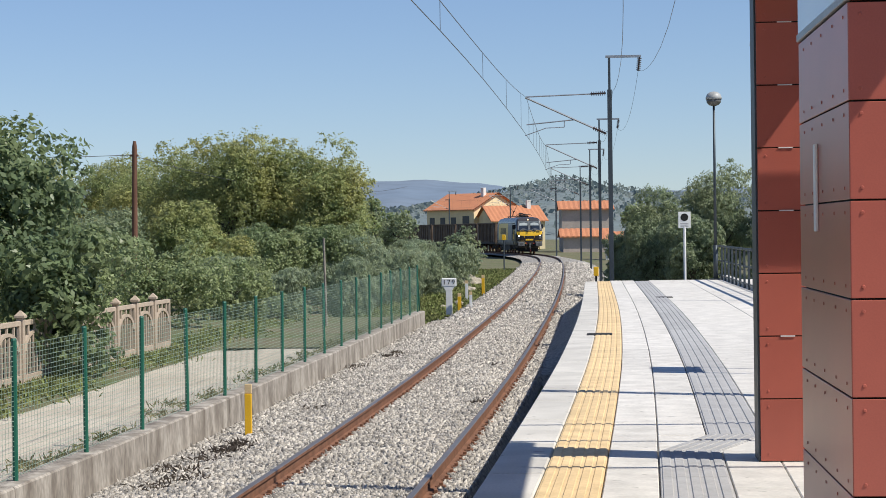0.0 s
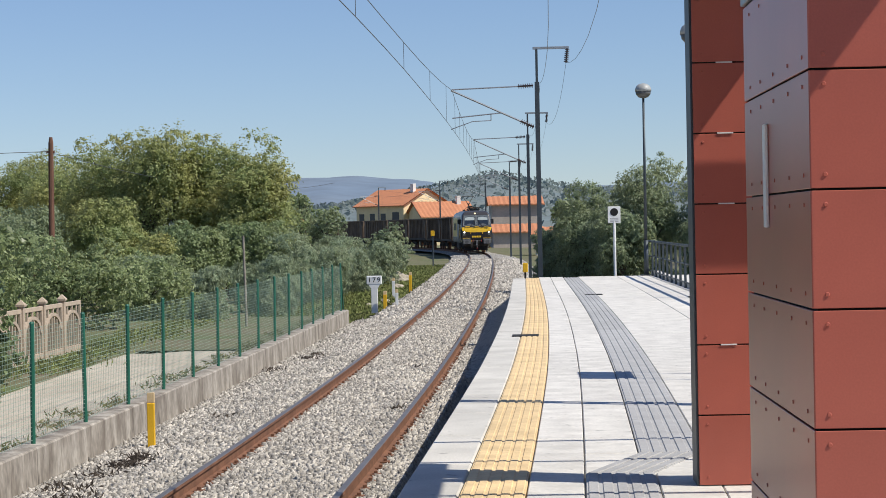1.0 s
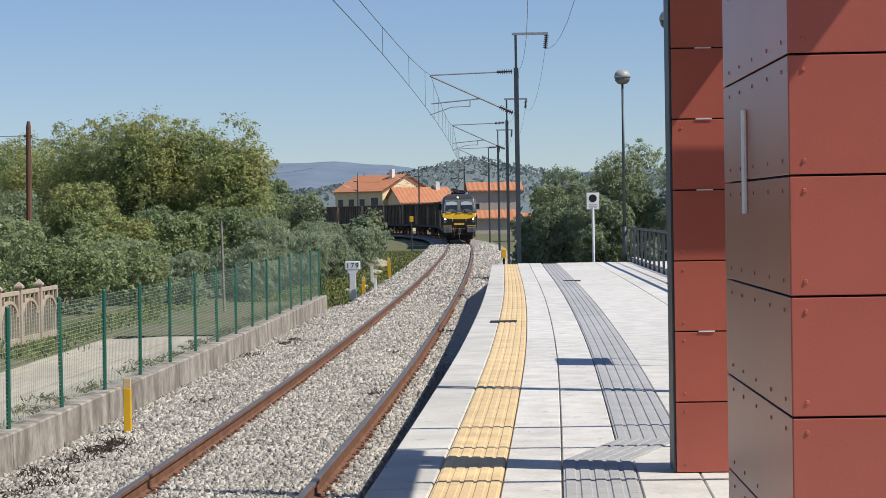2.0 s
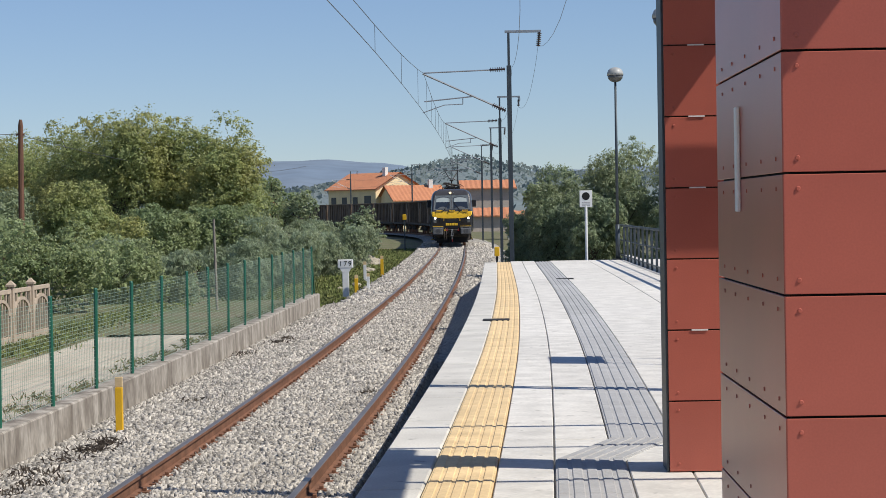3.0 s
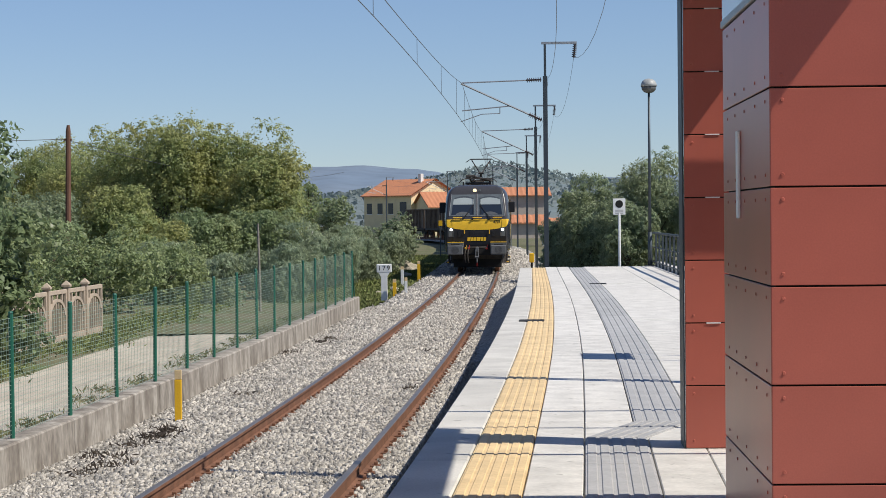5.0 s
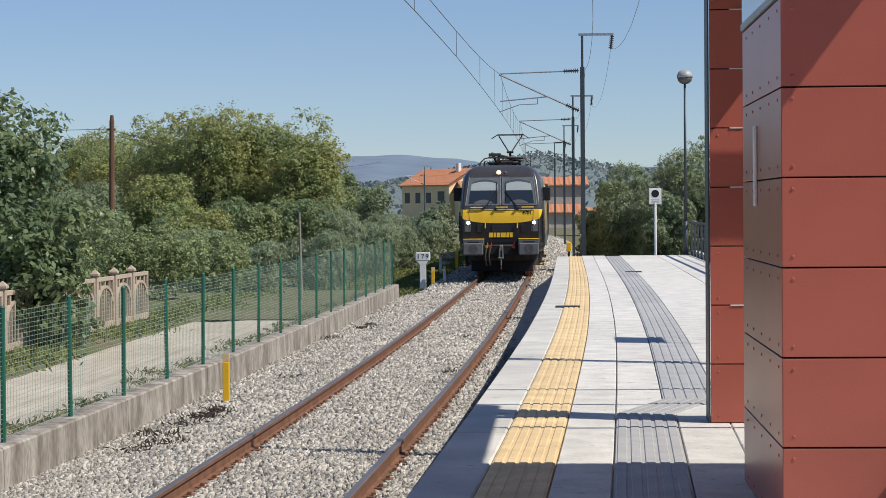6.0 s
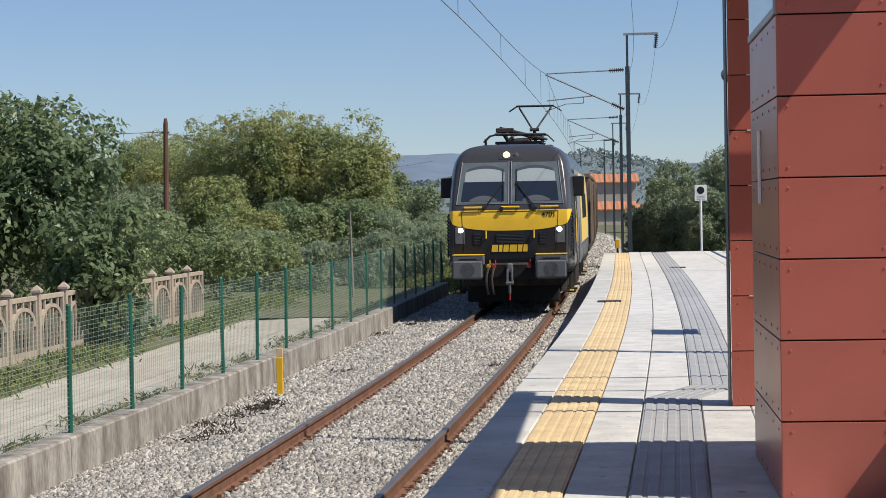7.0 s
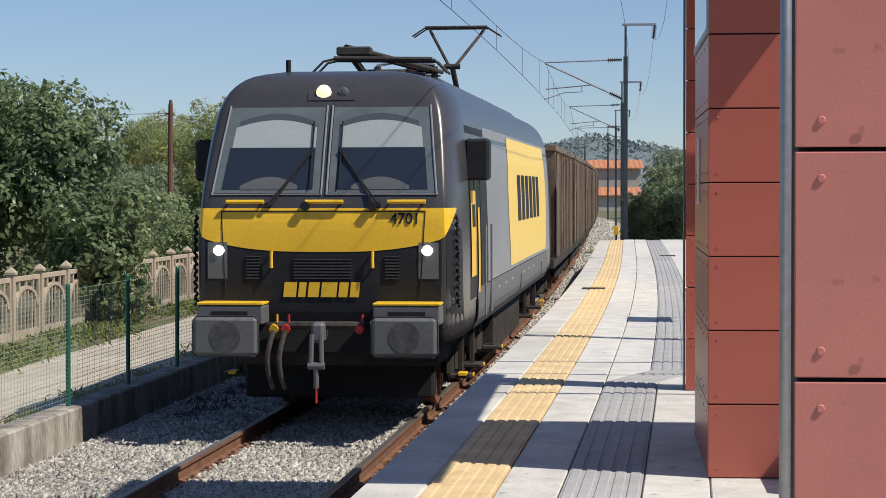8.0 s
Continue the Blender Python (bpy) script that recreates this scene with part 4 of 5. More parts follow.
# ---- houses, hills, plants ----
def house(name, label, x, y, z, turn, w, d, h, rise, wall_mat, openings, eave=0.5, hip=0.0, chimney=True):
    """A house w along its own x (front), d deep, h to the eaves, with its roof ridge along x; openings: (x, z, w, h) on the front."""
    ob = empty(name, pose(x, y, z, 0, 0, turn))
    part("wall", box(bmesh.new(), -w / 2, 0, -3, w / 2, d, h), wall_mat, ob)
    for s in (-1, 1):
        bm = bmesh.new()
        vs = [bm.verts.new(p) for p in ((s * w / 2, 0, h), (s * w / 2, d, h), (s * w / 2, d / 2, h + rise * 0.94))]
        r = bmesh.ops.extrude_face_region(bm, geom=[bm.faces.new(vs)])
        bmesh.ops.translate(bm, vec=(-s * 0.2, 0, 0), verts=[v for v in r["geom"] if isinstance(v, bmesh.types.BMVert)])
        part("gable", bm, wall_mat, ob)
    roof = None
    for s in (-1, 1):
        bm = bmesh.new()
        e = w / 2 + eave
        ys = (d / 2, d / 2 + s * (d / 2 + eave))
        za, zb = h + rise, h - rise * eave / (d / 2)
        n = int(2 * e / 0.35)
        prof = [(-e + 2 * e * i / n, 0.06 if i % 2 else 0.0) for i in range(n + 1)]
        top = [(px, ys[0], za + pz) for px, pz in prof]
        low = [(px, ys[1], zb + pz) for px, pz in prof]
        sweep(bm, [top, low], close=False)
        sweep(bm, [[(px, py, pz - 0.16) for px, py, pz in top], [(px, py, pz - 0.16) for px, py, pz in low]], close=False)
        sweep(bm, [low, [(px, py, pz - 0.16) for px, py, pz in low]], close=False)
        roof = part("roof", bm, ROOF_TILE, ob, "orange clay tile roof slope")
    if chimney:
        part("chimney", box(bmesh.new(), w * 0.28, d * 0.38, h + rise * 0.5, w * 0.28 + 0.7, d * 0.38 + 0.7, h + rise + 0.9, 0.03), WHITE_WALL, roof)
    for ox, oz, ow, oh in openings:
        win = part("window", box(bmesh.new(), ox - ow / 2, -0.03, oz, ox + ow / 2, 0.05, oz + oh), DARK_OPENING, ob)
        part("frame", box(bmesh.new(), ox - ow / 2 - 0.1, -0.06, oz - 0.12, ox + ow / 2 + 0.1, 0.04, oz), WHITE_WALL, win)
    return tagged(ob, label, "house")


house("house", "cream house with a shallow orange tiled roof", -22.6, 345, -1.4, -42, 11.4, 11.0, 6.9, 2.6, CREAM,
      ((-4.4, 3.6, 1.2, 1.8), (-1.8, 3.6, 1.2, 1.8), (0.8, 3.6, 1.2, 1.8), (3.8, 3.4, 1.6, 2.2)))
house("house", "low cream house with a wide orange tiled roof", -10.6, 336, -1.4, 20, 9.0, 9.0, 4.9, 2.3, CREAM, ((-3.5, 1.5, 1.2, 1.4), (2.2, 1.5, 1.2, 1.4)))
house("house", "bare blockwork house with an orange roof", 0.4, 290, -1.4, 3, 7.0, 9.5, 6.1, 1.1, BLOCKWORK, (), chimney=False)
house("outbuilding", "low shed with an orange tiled roof before the blockwork house", 0.3, 279, -1.6, 4, 6.2, 5.0, 2.5, 0.9, BLOCKWORK, (), chimney=False)
house("outbuilding", "small white building beside the railway", 2.9, 205, -1.5, 0, 1.4, 4.0, 2.3, 0.6, WHITE_WALL, ((0.1, 0.8, 0.6, 1.0),), chimney=False)
house("house", "distant white house with an orange roof", -52, 480, 0, 20, 9.0, 8, 3.0, 2.0, WHITE_WALL, ((-1.5, 1, 1, 1.2),), chimney=False)
house("house", "distant white house with an orange roof", -44, 400, -1, -10, 5.0, 6, 2.2, 1.4, WHITE_WALL, ((0.5, 0.6, 1, 1.0),), chimney=False)


def ridge(name, label, y, x0, x1, base, heights, mat, rough, deep):
    """A range of hills: a skin from a foot line over a wavy crest; heights: (x, z) along the crest."""
    bm = bmesh.new()
    rings = []
    for x in np.arange(x0, x1 + 1, (x1 - x0) / 220):
        h = float(np.interp(x, [p[0] for p in heights], [p[1] for p in heights]))
        h += rough * (noise.noise(Vector((x * 0.004, 0, y))) + 0.5 * noise.noise(Vector((x * 0.017, 3, y))) + 0.3 * noise.noise(Vector((x * 0.07, 5, y))))
        rings.append([(x, y - deep * k, base + (h - base) * (1 - k) ** 0.7 + (rough * 0.6 * noise.noise(Vector((x * 0.03, k * 9, y))) if 0 < k < 1 else 0))
                      for k in (0.0, 0.15, 0.35, 0.6, 0.8, 1.0)])
    sweep(bm, rings, close=False)
    return tagged(part(name, bm, mat, smooth=True), label, "hills", kind="structure")


ridge("backdrop", "far ridge of hills on the horizon, blue haze painted in its colour", 3000, -1500, 1500, -5,
      ((-1500, 60), (-600, 66), (-420, 72), (-330, 77), (-250, 80), (-180, 72), (-90, 60), (0, 56), (300, 62), (1500, 64)), HAZY_FAR_HILL, 5, 900)
ridge("hillside", "wooded hill with scattered houses behind the village, tinted with painted haze", 1150, -420, 420, -4,
      ((-420, 6), (-130, 8), (-95, 14), (-60, 20), (-30, 26), (-12, 30), (10, 26), (40, 20), (80, 17), (130, 17), (420, 18)), HAZY_HILL, 2.5, 500)

# small far houses and trees on the hillside
rng0 = np.random.default_rng(3)
n = 5200
xs = rng0.uniform(-160, 130, n)
zs = np.interp(xs, (-160, -95, -60, -30, -12, 10, 40, 130), (8, 14, 20, 26, 30, 26, 20, 17))
k = rng0.random(n) ** 1.6
pts = np.stack([xs, 1150 - 500 * k, -4 + (zs + 4) * (1 - k) ** 0.7 + rng0.uniform(0, 3.2, n)], 1)
nr = rng0.normal(size=(n, 3)) + np.array([0, -0.6, 0.8])
nr /= np.linalg.norm(nr, axis=1)[:, None]
# leaf colour is greyed and blued to imitate haze
tagged(cards("hill_trees", pts, nr, rng0.uniform(1.2, 3.4, n), foliage("leaf_hazy_hillside", (0.17, 0.215, 0.21), (0.20, 0.235, 0.215))), "woods scattered over the hillside, tinted with painted haze", "woods", kind="stuff")

for i, (x, y, w, h) in enumerate(((-22.5, 104, 6.4, 7.2), (-19.2, 99, 5.8, 7.8), (-16.4, 97, 5.6, 8.1), (-13.6, 98, 5.2, 7.8), (-12.0, 95, 4.6, 6.6), (-26, 112, 6.4, 7.5), (-30, 108, 6.4, 7.3), (-34, 108, 7, 7.4))):
    tree("broadleaf_tree", "tall green broadleaf tree turning yellow at the edges", x, y, -1.4, w, h, LEAF_OAK, 60000, 0.125, 20 + i, trunk=0.16, low=0.0, blobs_n=44)
for i, (x, y, w, h) in enumerate(((-17.2, 88, 4.2, 4.6), (-13.4, 85, 3.8, 3.6), (-20.5, 84, 4.6, 4.2), (-24.5, 80, 5, 4.8), (-11.2, 88, 3.4, 3.6), (-28, 84, 5.0, 5.0), (-15.2, 82, 3.6, 3.2))):
    tree("hedge_tree", "dense dark green shrub tree behind the fence", x, y, -1.4, w, h, (LEAF_OAK, LEAF_DARK, LEAF_OLIVE)[i % 3], 26000, 0.115, 40 + i, trunk=0.08, low=0.05, blobs_n=18, category="shrub")
for i, (x, y, w, h) in enumerate(((-11.6, 56, 3.0, 2.7), (-13.6, 52, 3.4, 3.0), (-10.6, 62, 2.6, 2.2), (-14, 60, 3.4, 3.2), (-16.2, 56, 3.4, 3.3))):
    tree("hedge_shrub", "dark green hedge shrub behind the concrete fence", x, y, -1.2, w, h, LEAF_DARK, 15000, 0.10, 60 + i, trunk=0.06, low=0.0, blobs_n=16, category="shrub")
for i, (x, y, w, h) in enumerate(((-9.2, 78, 3.0, 2.2), (-8.0, 85, 3.0, 2.3), (-9.8, 88, 3.4, 2.9), (-7.6, 94, 2.8, 2.1), (-8.2, 98, 3.2, 2.6), (-7.0, 106, 3, 2.3), (-10.6, 70, 2.6, 1.8), (-8.2, 70, 2.0, 1.5), (-13, 72, 2.8, 2.2))):
    tree("feathery_shrub", "feathery grey-green shrub beside the railway", x, y, -1.4, w, h, LEAF_GREY, 24000, 0.15, 80 + i, trunk=0.05, low=0.0, blobs_n=18, slim=1.2, category="shrub", aspect=0.2, rise=2.0)
for i, (x, y, w, h) in enumerate(((-7.1, 112, 2.9, 3.3), (-8.6, 118, 2.4, 1.5), (-11, 122, 4, 1.5), (-14, 126, 4, 1.9), (-18, 128, 5, 2.2), (-23, 132, 5, 2.4))):
    tree("bank_shrub", "rounded green shrub on the railway bank", x, y, -1.4, w, h, LEAF_OLIVE, 5000, 0.17, 100 + i, trunk=0.06, low=0.0, blobs_n=14, category="shrub")
for i, (x, y, w, h) in enumerate(((3.0, 82, 3.4, 5.0), (5.2, 80, 3.6, 6.0), (7.6, 78, 3.6, 5.9), (10, 78, 4, 6.8), (4.2, 77, 2.8, 3.8), (7.0, 73, 2.8, 3.8), (12.5, 74, 4, 6.8), (1.9, 84, 2.2, 3.6))):
    tree("olive_tree", "bushy dark green tree behind the platform end", x, y, -1.6, w, h, LEAF_OLIVE, 32000, 0.14, 120 + i, trunk=0.12, low=0.06, blobs_n=26, aspect=0.28, rise=1.2)
for i, (x, y, w, h) in enumerate(((-42, 380, 9, 9.5), (-34, 360, 8, 7.5), (-50, 390, 9, 8), (-62, 400, 12, 8.5), (8, 300, 6, 8), (-38, 300, 7, 7))):
    tree("distant_tree", "dark distant tree near the village houses", x, y, -1.4, w, h, LEAF_DARK, 2500, 0.6, 140 + i, trunk=0.2, low=0.1, blobs_n=12)
for i, (x, y, w, h) in enumerate(((-22.2, 200, 5, 5.6), (-25.2, 206, 5.5, 6.0), (-19.6, 212, 5, 5.0), (-28.5, 214, 6, 6.2))):
    tree("village_tree", "dark green tree at the edge of the village", x, y, -1.4, w, h, LEAF_OLIVE, 7000, 0.25, 170 + i, trunk=0.15, low=0.02, blobs_n=18)
tree("cypress", "slim dark conifer above the village trees", -21.4, 208, -1.4, 2.2, 7.4, LEAF_DARK, 4000, 0.22, 160, trunk=0.2, low=0.05, blobs_n=12, slim=1.6)
fig = tree("fig_tree", "large fig tree with broad dark leaves behind the concrete fence", -12.9, 38.5, -1.2, 6.2, 5.3, LEAF_FIG, 42000, 0.155, 7, trunk=0.17, low=0.04, blobs_n=26)
tree("fig_tree", "second fig tree with broad leaves by the fence", -16.2, 33, -1.2, 4.6, 4.6, LEAF_FIG, 20000, 0.155, 8, trunk=0.17, low=0.04, blobs_n=22)
tree("roadside_shrub", "fig shoots hanging over the concrete fence", -9.75, 36.8, -1.0, 2.9, 2.7, LEAF_FIG, 9000, 0.15, 9, trunk=0.04, low=0.0, blobs_n=8, category="shrub")


def tufts(name, label, spots, mat, seed, blade):
    """Blades of grass and weeds in one mesh; spots: (x, y, z, spread, count)."""
    rng = np.random.default_rng(seed)
    P, N, S = [], [], []
    for x, y, z, sp, c in spots:
        p = np.stack([x + rng.normal(size=c) * sp, y + rng.normal(size=c) * sp * 1.6, z + rng.random(c) * blade * 0.7], 1)
        nn = rng.normal(size=(c, 3)) * np.array([1, 1, 0.25])
        P.append(p)
        N.append(nn / np.linalg.norm(nn, axis=1)[:, None])
        S.append(blade * (0.5 + rng.random(c)))
    return tagged(cards(name, np.concatenate(P), np.concatenate(N), np.concatenate(S), mat, aspect=0.22), label, "grass", kind="stuff")


rg = np.random.default_rng(11)
spots = [(centre(y) - 3.3 - abs(rg.normal()) * 0.25, y, -0.9, 0.12, 40) for y in rg.uniform(16, 60, 60)]
tufts("weeds", "dry weeds along the foot of the mesh fence", spots, foliage("dry_weed", (0.32, 0.29, 0.16), (0.20, 0.21, 0.09)), 12, 0.11)
spots = [(centre(y) - 2.7 - rg.random() * 3.4, y, -1.4, 0.35, 90) for y in rg.uniform(62, 155, 420)]
tufts("bank_grass", "rough green and dry grass beside the track", spots, GRASS, 13, 0.22)
spots = [(-8.6 - rg.random() * 1.2, y, -0.95, 0.25, 90) for y in rg.uniform(18, 60, 120)]
tufts("verge_grass", "short grass on the verge of the gravel track", spots, GRASS, 14, 0.12)
spots = [(rg.uniform(1.5, 9), y, -1.45, 0.4, 80) for y in rg.uniform(67, 120, 90)]
tufts("embankment_grass", "tall grass and weeds beyond the platform end", spots, GRASS, 15, 0.35)
spots = [(x, y, -1.09, sp, n) for x, y, sp, n in ((-4.55, 25.2, 0.12, 170), (-4.5, 25.9, 0.10, 120), (-4.62, 24.3, 0.12, 90), (-4.75, 23.2, 0.14, 80), (-4.5, 22.3, 0.14, 80), (-4.72, 21.6, 0.12, 80),
         (-4.28, 44.2, 0.11, 110), (-4.26, 45.4, 0.09, 80), (-4.66, 40.9, 0.12, 80), (-4.29, 31.3, 0.12, 40), (-1.75, 32.0, 0.10, 50), (-1.8, 41.0, 0.10, 50))]
tufts("dead_weeds", "dark withered weeds lying on the ballast", spots, foliage("dead_weed", (0.13, 0.105, 0.08), (0.075, 0.06, 0.05)), 16, 0.085)


def boulder(x, y, z, r, seed):
    bm = bmesh.new()
    bmesh.ops.create_icosphere(bm, subdivisions=3, radius=1)
    for v in bm.verts:
        k = 1 + 0.35 * noise.noise(v.co * 1.3 + Vector((seed, 0, 0))) + 0.12 * noise.noise(v.co * 4)
        v.co = Vector((v.co.x * r * k, v.co.y * r * k, v.co.z * r * 0.75 * k))
    o = part("boulder", bm, material("pale_rock", (0.45, 0.40, 0.31), 0.95, scale=2, fine=12, vary=0.2, mix=0.4, bump=0.6, depth=0.05))
    o.matrix_basis = pose(x, y, z, 0, 0, seed * 40)
    tagged(o, "pale weathered boulder on the grassy bank", "boulder", "boulders on the bank")


for i, (x, y, r) in enumerate(((-6.3, 112, 0.75), (-6.7, 114, 0.6), (-5.4, 78, 0.22), (-5.1, 82, 0.25), (-5.6, 100, 0.35))):
    boulder(x, y, -1.35, r, i + 1)


# ---- the train ----
Z_KEY = (0.95, 1.10, 1.40, 1.90, 2.30, 2.60, 3.00, 3.40, 3.62, 3.80, 3.93, 4.00)
W_KEY = (1.42, 1.49, 1.50, 1.50, 1.49, 1.48, 1.46, 1.42, 1.36, 1.24, 1.04, 0.70)
N_KEY = (1.25, 1.31, 1.34, 1.34, 1.33, 1.31, 1.27, 1.22, 1.17, 1.08, 0.92, 0.60)
Y_KEY = (-0.12, -0.04, 0.00, 0.00, -0.02, -0.10, -0.29, -0.49, -0.61, -0.74, -0.95, -1.25)


def eased(keys):
    """Three steps between keys on a smooth curve through them."""
    out = []
    for i in range(len(keys) - 1):
        a, b, c, d = keys[max(i - 1, 0)], keys[i], keys[i + 1], keys[min(i + 2, len(keys) - 1)]
        for k in range(3):
            t = k / 3
            out.append(b + 0.5 * t * (c - a + t * (2 * a - 5 * b + 4 * c - d + t * (3 * (b - c) + d - a))))
    return tuple(out + [keys[-1]])


ZL, W_FULL, W_NOSE, Y_NOSE = (eased(k) for k in (Z_KEY, W_KEY, N_KEY, Y_KEY))
LOCO = 18.98


def skin(u, z, lift=0.0):
    """A point of the cab's skin: |u| to 1 across the flat face, 1 to 2 round the corner to the side."""
    w, wn, yn = (float(np.interp(z, ZL, t)) for t in (W_FULL, W_NOSE, Y_NOSE))
    s, a = (1 if u >= 0 else -1), abs(u)
    if a <= 1:
        return Vector((s * a * (wn + 0.0), yn + lift, z))
    t = (a - 1) * math.pi / 2
    x = wn + (w - wn) * math.sin(t)
    y = yn - (0.95 + 0.25 * (3.0 - z)) * (1 - math.cos(t)) if z < 3.0 else yn - 0.95 * (1 - math.cos(t))
    n = Vector((math.sin(t), math.cos(t), 0)) * lift
    return Vector((s * (x + n.x), y + n.y, z))


def on_face(x, z, lift=0.0):
    """A point of the flat front at x."""
    wn = float(np.interp(z, ZL, W_NOSE))
    return skin(x / wn, z, lift)


def face_patch(bm, outline, lift, thick=0.0):
    """A plate that follows the front: outline gives rows of (z, x from, x to)."""
    rows = []
    for z, a, b in outline:
        wn = float(np.interp(z, ZL, W_NOSE))

        def as_u(x):
            if abs(x) <= wn:
                return x / wn
            return math.copysign(1 + (abs(x) - wn) / 0.42, x)
        ua, ub = as_u(a), as_u(b)
        rows.append([skin(ua + (ub - ua) * i / 24, z, lift) for i in range(25)])
    sweep(bm, rows, close=False)
    return bm


def build_loco():
    ob = empty("locomotive")
    tagged(ob, "dark grey electric freight locomotive with a yellow nose band", "locomotive")
    us = [-2 + k / 8 for k in range(33)]
    bm = bmesh.new()
    rings = []
    for z in ZL:
        fwd = [skin(u, z) for u in us]
        back = [Vector((-p.x, -LOCO - p.y, p.z)) for p in fwd]
        rings.append(fwd + back)
    sweep(bm, rings, caps=True)
    bmesh.ops.recalc_face_normals(bm, faces=bm.faces)
    body = part("body", bm, [LOCO_DARK], ob, smooth=True)
    m = body.modifiers.new("edges", "EDGE_SPLIT")
    m.split_angle = radians(50)
    # black lower front, wrapping round the corners
    bm = bmesh.new()
    face_patch(bm, [(z, -1.62, 1.62) for z in (1.12, 1.3, 1.6, 1.9, 2.2)], 0.004)
    part("lower_front", bm, LOCO_BLACK, body, "black lower front of the cab")
    # the yellow band, deep in the middle, rising to the sides
    bm = bmesh.new()
    xs = [(-1 + 2 * i / 40) for i in range(41)]
    rows = []
    for k in range(7):
        row = []
        for u in xs:
            a = abs(u)
            low = 1.955 + 0.46 * a ** 2.9
            top = 2.435
            row.append(skin(u * 1.48, low + (top - low) * k / 6, 0.009))
        rows.append(row)
    sweep(bm, rows, close=False)
    band = part("nose_band", bm, LOCO_YELLOW, body, "bright yellow curved nose band")
    lettering("4701", 0.165, BLACK, pose(-0.91, -0.008, 2.315, 80, 0, 180), band, depth=0.005, bold=0.002)
    line = bmesh.new()
    for a, b in (((-1.13, 2.40), (1.13, 2.40)), ((-1.13, 2.40), (-1.08, 1.5)), ((1.13, 2.40), (1.08, 1.5))):
        for k in range(6):
            p, q = (on_face(a[0] + (b[0] - a[0]) * t, a[1] + (b[1] - a[1]) * t, 0.012) for t in (k / 6, (k + 1) / 6))
            rod(line, p, q, 0.007, n=4)
    part("hatch_line", line, BLACK, body)
    # windscreens with frames, blinds and wipers
    for s in (-1, 1):
        def glazed(z0, z1, xa, xb, lift, rows=8, arch=0.0):
            """A patch of the windscreen from xa to xb, narrowing upwards; arch bows its top edge."""
            m = bmesh.new()
            grid = []
            for i in range(17):
                u = i / 16
                top = z1 + arch * (1 - (2 * u - 1) ** 2)
                col = []
                for k in range(rows):
                    z = z0 + (top - z0) * k / (rows - 1)
                    x = xa + (xb - (z - 2.62) * 0.12 - xa) * u
                    col.append(on_face(s * x, z, lift))
                grid.append(col)
            return sweep(m, grid, close=False)
        pane = part("windscreen", glazed(2.60, 3.56, 0.05, 1.235, 0.006), GLAZING_EDGE, body, "windscreen with a lowered pale sun blind")
        part("dark_glass", glazed(2.64, 3.10, 0.13, 1.15, 0.010), SCREEN, pane, "dark lower windscreen glass")
        part("sun_blind", glazed(3.105, 3.33, 0.13, 1.13, 0.010, arch=0.085), BLIND, pane, "pale sun blind")
        part("shade_arch", glazed(3.30, 3.40, 0.16, 1.10, 0.008, arch=0.09), ARCH_GREY, pane, "dark arch above the sun blind")
        part("console", glazed(2.64, 2.68, 0.30, 0.95, 0.013, rows=4, arch=0.10), LENS, pane, "grey console seen low in the windscreen")
        bm = bmesh.new()
        for x in (0.03, 1.245):
            pts = [on_face(s * (x - ((z - 2.62) * 0.12 if x > 1 else 0)), z, 0.014) for z in (2.58, 2.9, 3.25, 3.58)]
            tube(bm, pts, 0.011, 6)
        rod(bm, on_face(s * 0.04, 2.585, 0.010), on_face(s * 1.24, 2.585, 0.010), 0.008, n=6)
        part("windscreen_frame", bm, STRIP, pane, "silver strip beside the windscreen")
        bm = bmesh.new()
        for d in (0.0, 0.05):
            rod(bm, on_face(s * (0.62 - d), 2.47, 0.05), on_face(s * (0.14 + d * 0.6), 3.08, 0.04), 0.011, n=5)
        rod(bm, on_face(s * 0.16, 2.66, 0.035), on_face(s * 0.16, 3.40, 0.035), 0.009, n=5)
        rod(bm, on_face(s * 0.62, 2.47, 0.0), on_face(s * 0.62, 2.47, 0.07), 0.03, n=8)
        part("wiper", bm, BLACK, body)
    for x in (-0.93, -0.02, 0.86):
        bm = rod(bmesh.new(), on_face(x - 0.21, 2.505, 0.08), on_face(x + 0.21, 2.505, 0.08), 0.022, n=8)
        for d in (-0.19, 0.19):
            rod(bm, on_face(x + d, 2.505, 0.0), on_face(x + d, 2.505, 0.08), 0.014, n=6)
        part("hand_rail", bm, LOCO_YELLOW, body, "yellow grab rail under the windscreen")
    for x in (-0.38, 0.36):
        bm = rod(bmesh.new(), on_face(x - 0.17, 2.46, 0.0), on_face(x - 0.17, 2.46, 0.10), 0.05, n=8)
        part("jumper_socket", bm, LOCO_BLACK, body)
    for x in (-0.56, 0.56):
        bm = rod(bmesh.new(), on_face(x, 1.78, 0.06), on_face(x, 1.96, 0.06), 0.018, n=8)
        rod(bm, on_face(x, 1.79, 0.0), on_face(x, 1.79, 0.06), 0.014, n=6)
        rod(bm, on_face(x, 1.95, 0.0), on_face(x, 1.95, 0.06), 0.014, n=6)
        part("grab_handle", bm, LOCO_YELLOW, body, "yellow upright grab handle")
    # grilles
    for a, b, z0, z1 in ((-0.33, 0.33, 1.64, 1.88), (-0.86, -0.68, 1.64, 1.90), (0.68, 0.86, 1.64, 1.90)):
        g = part("grille", box(bmesh.new(), a, 0.0, z0, b, 0.012, z1), BLACK, body)
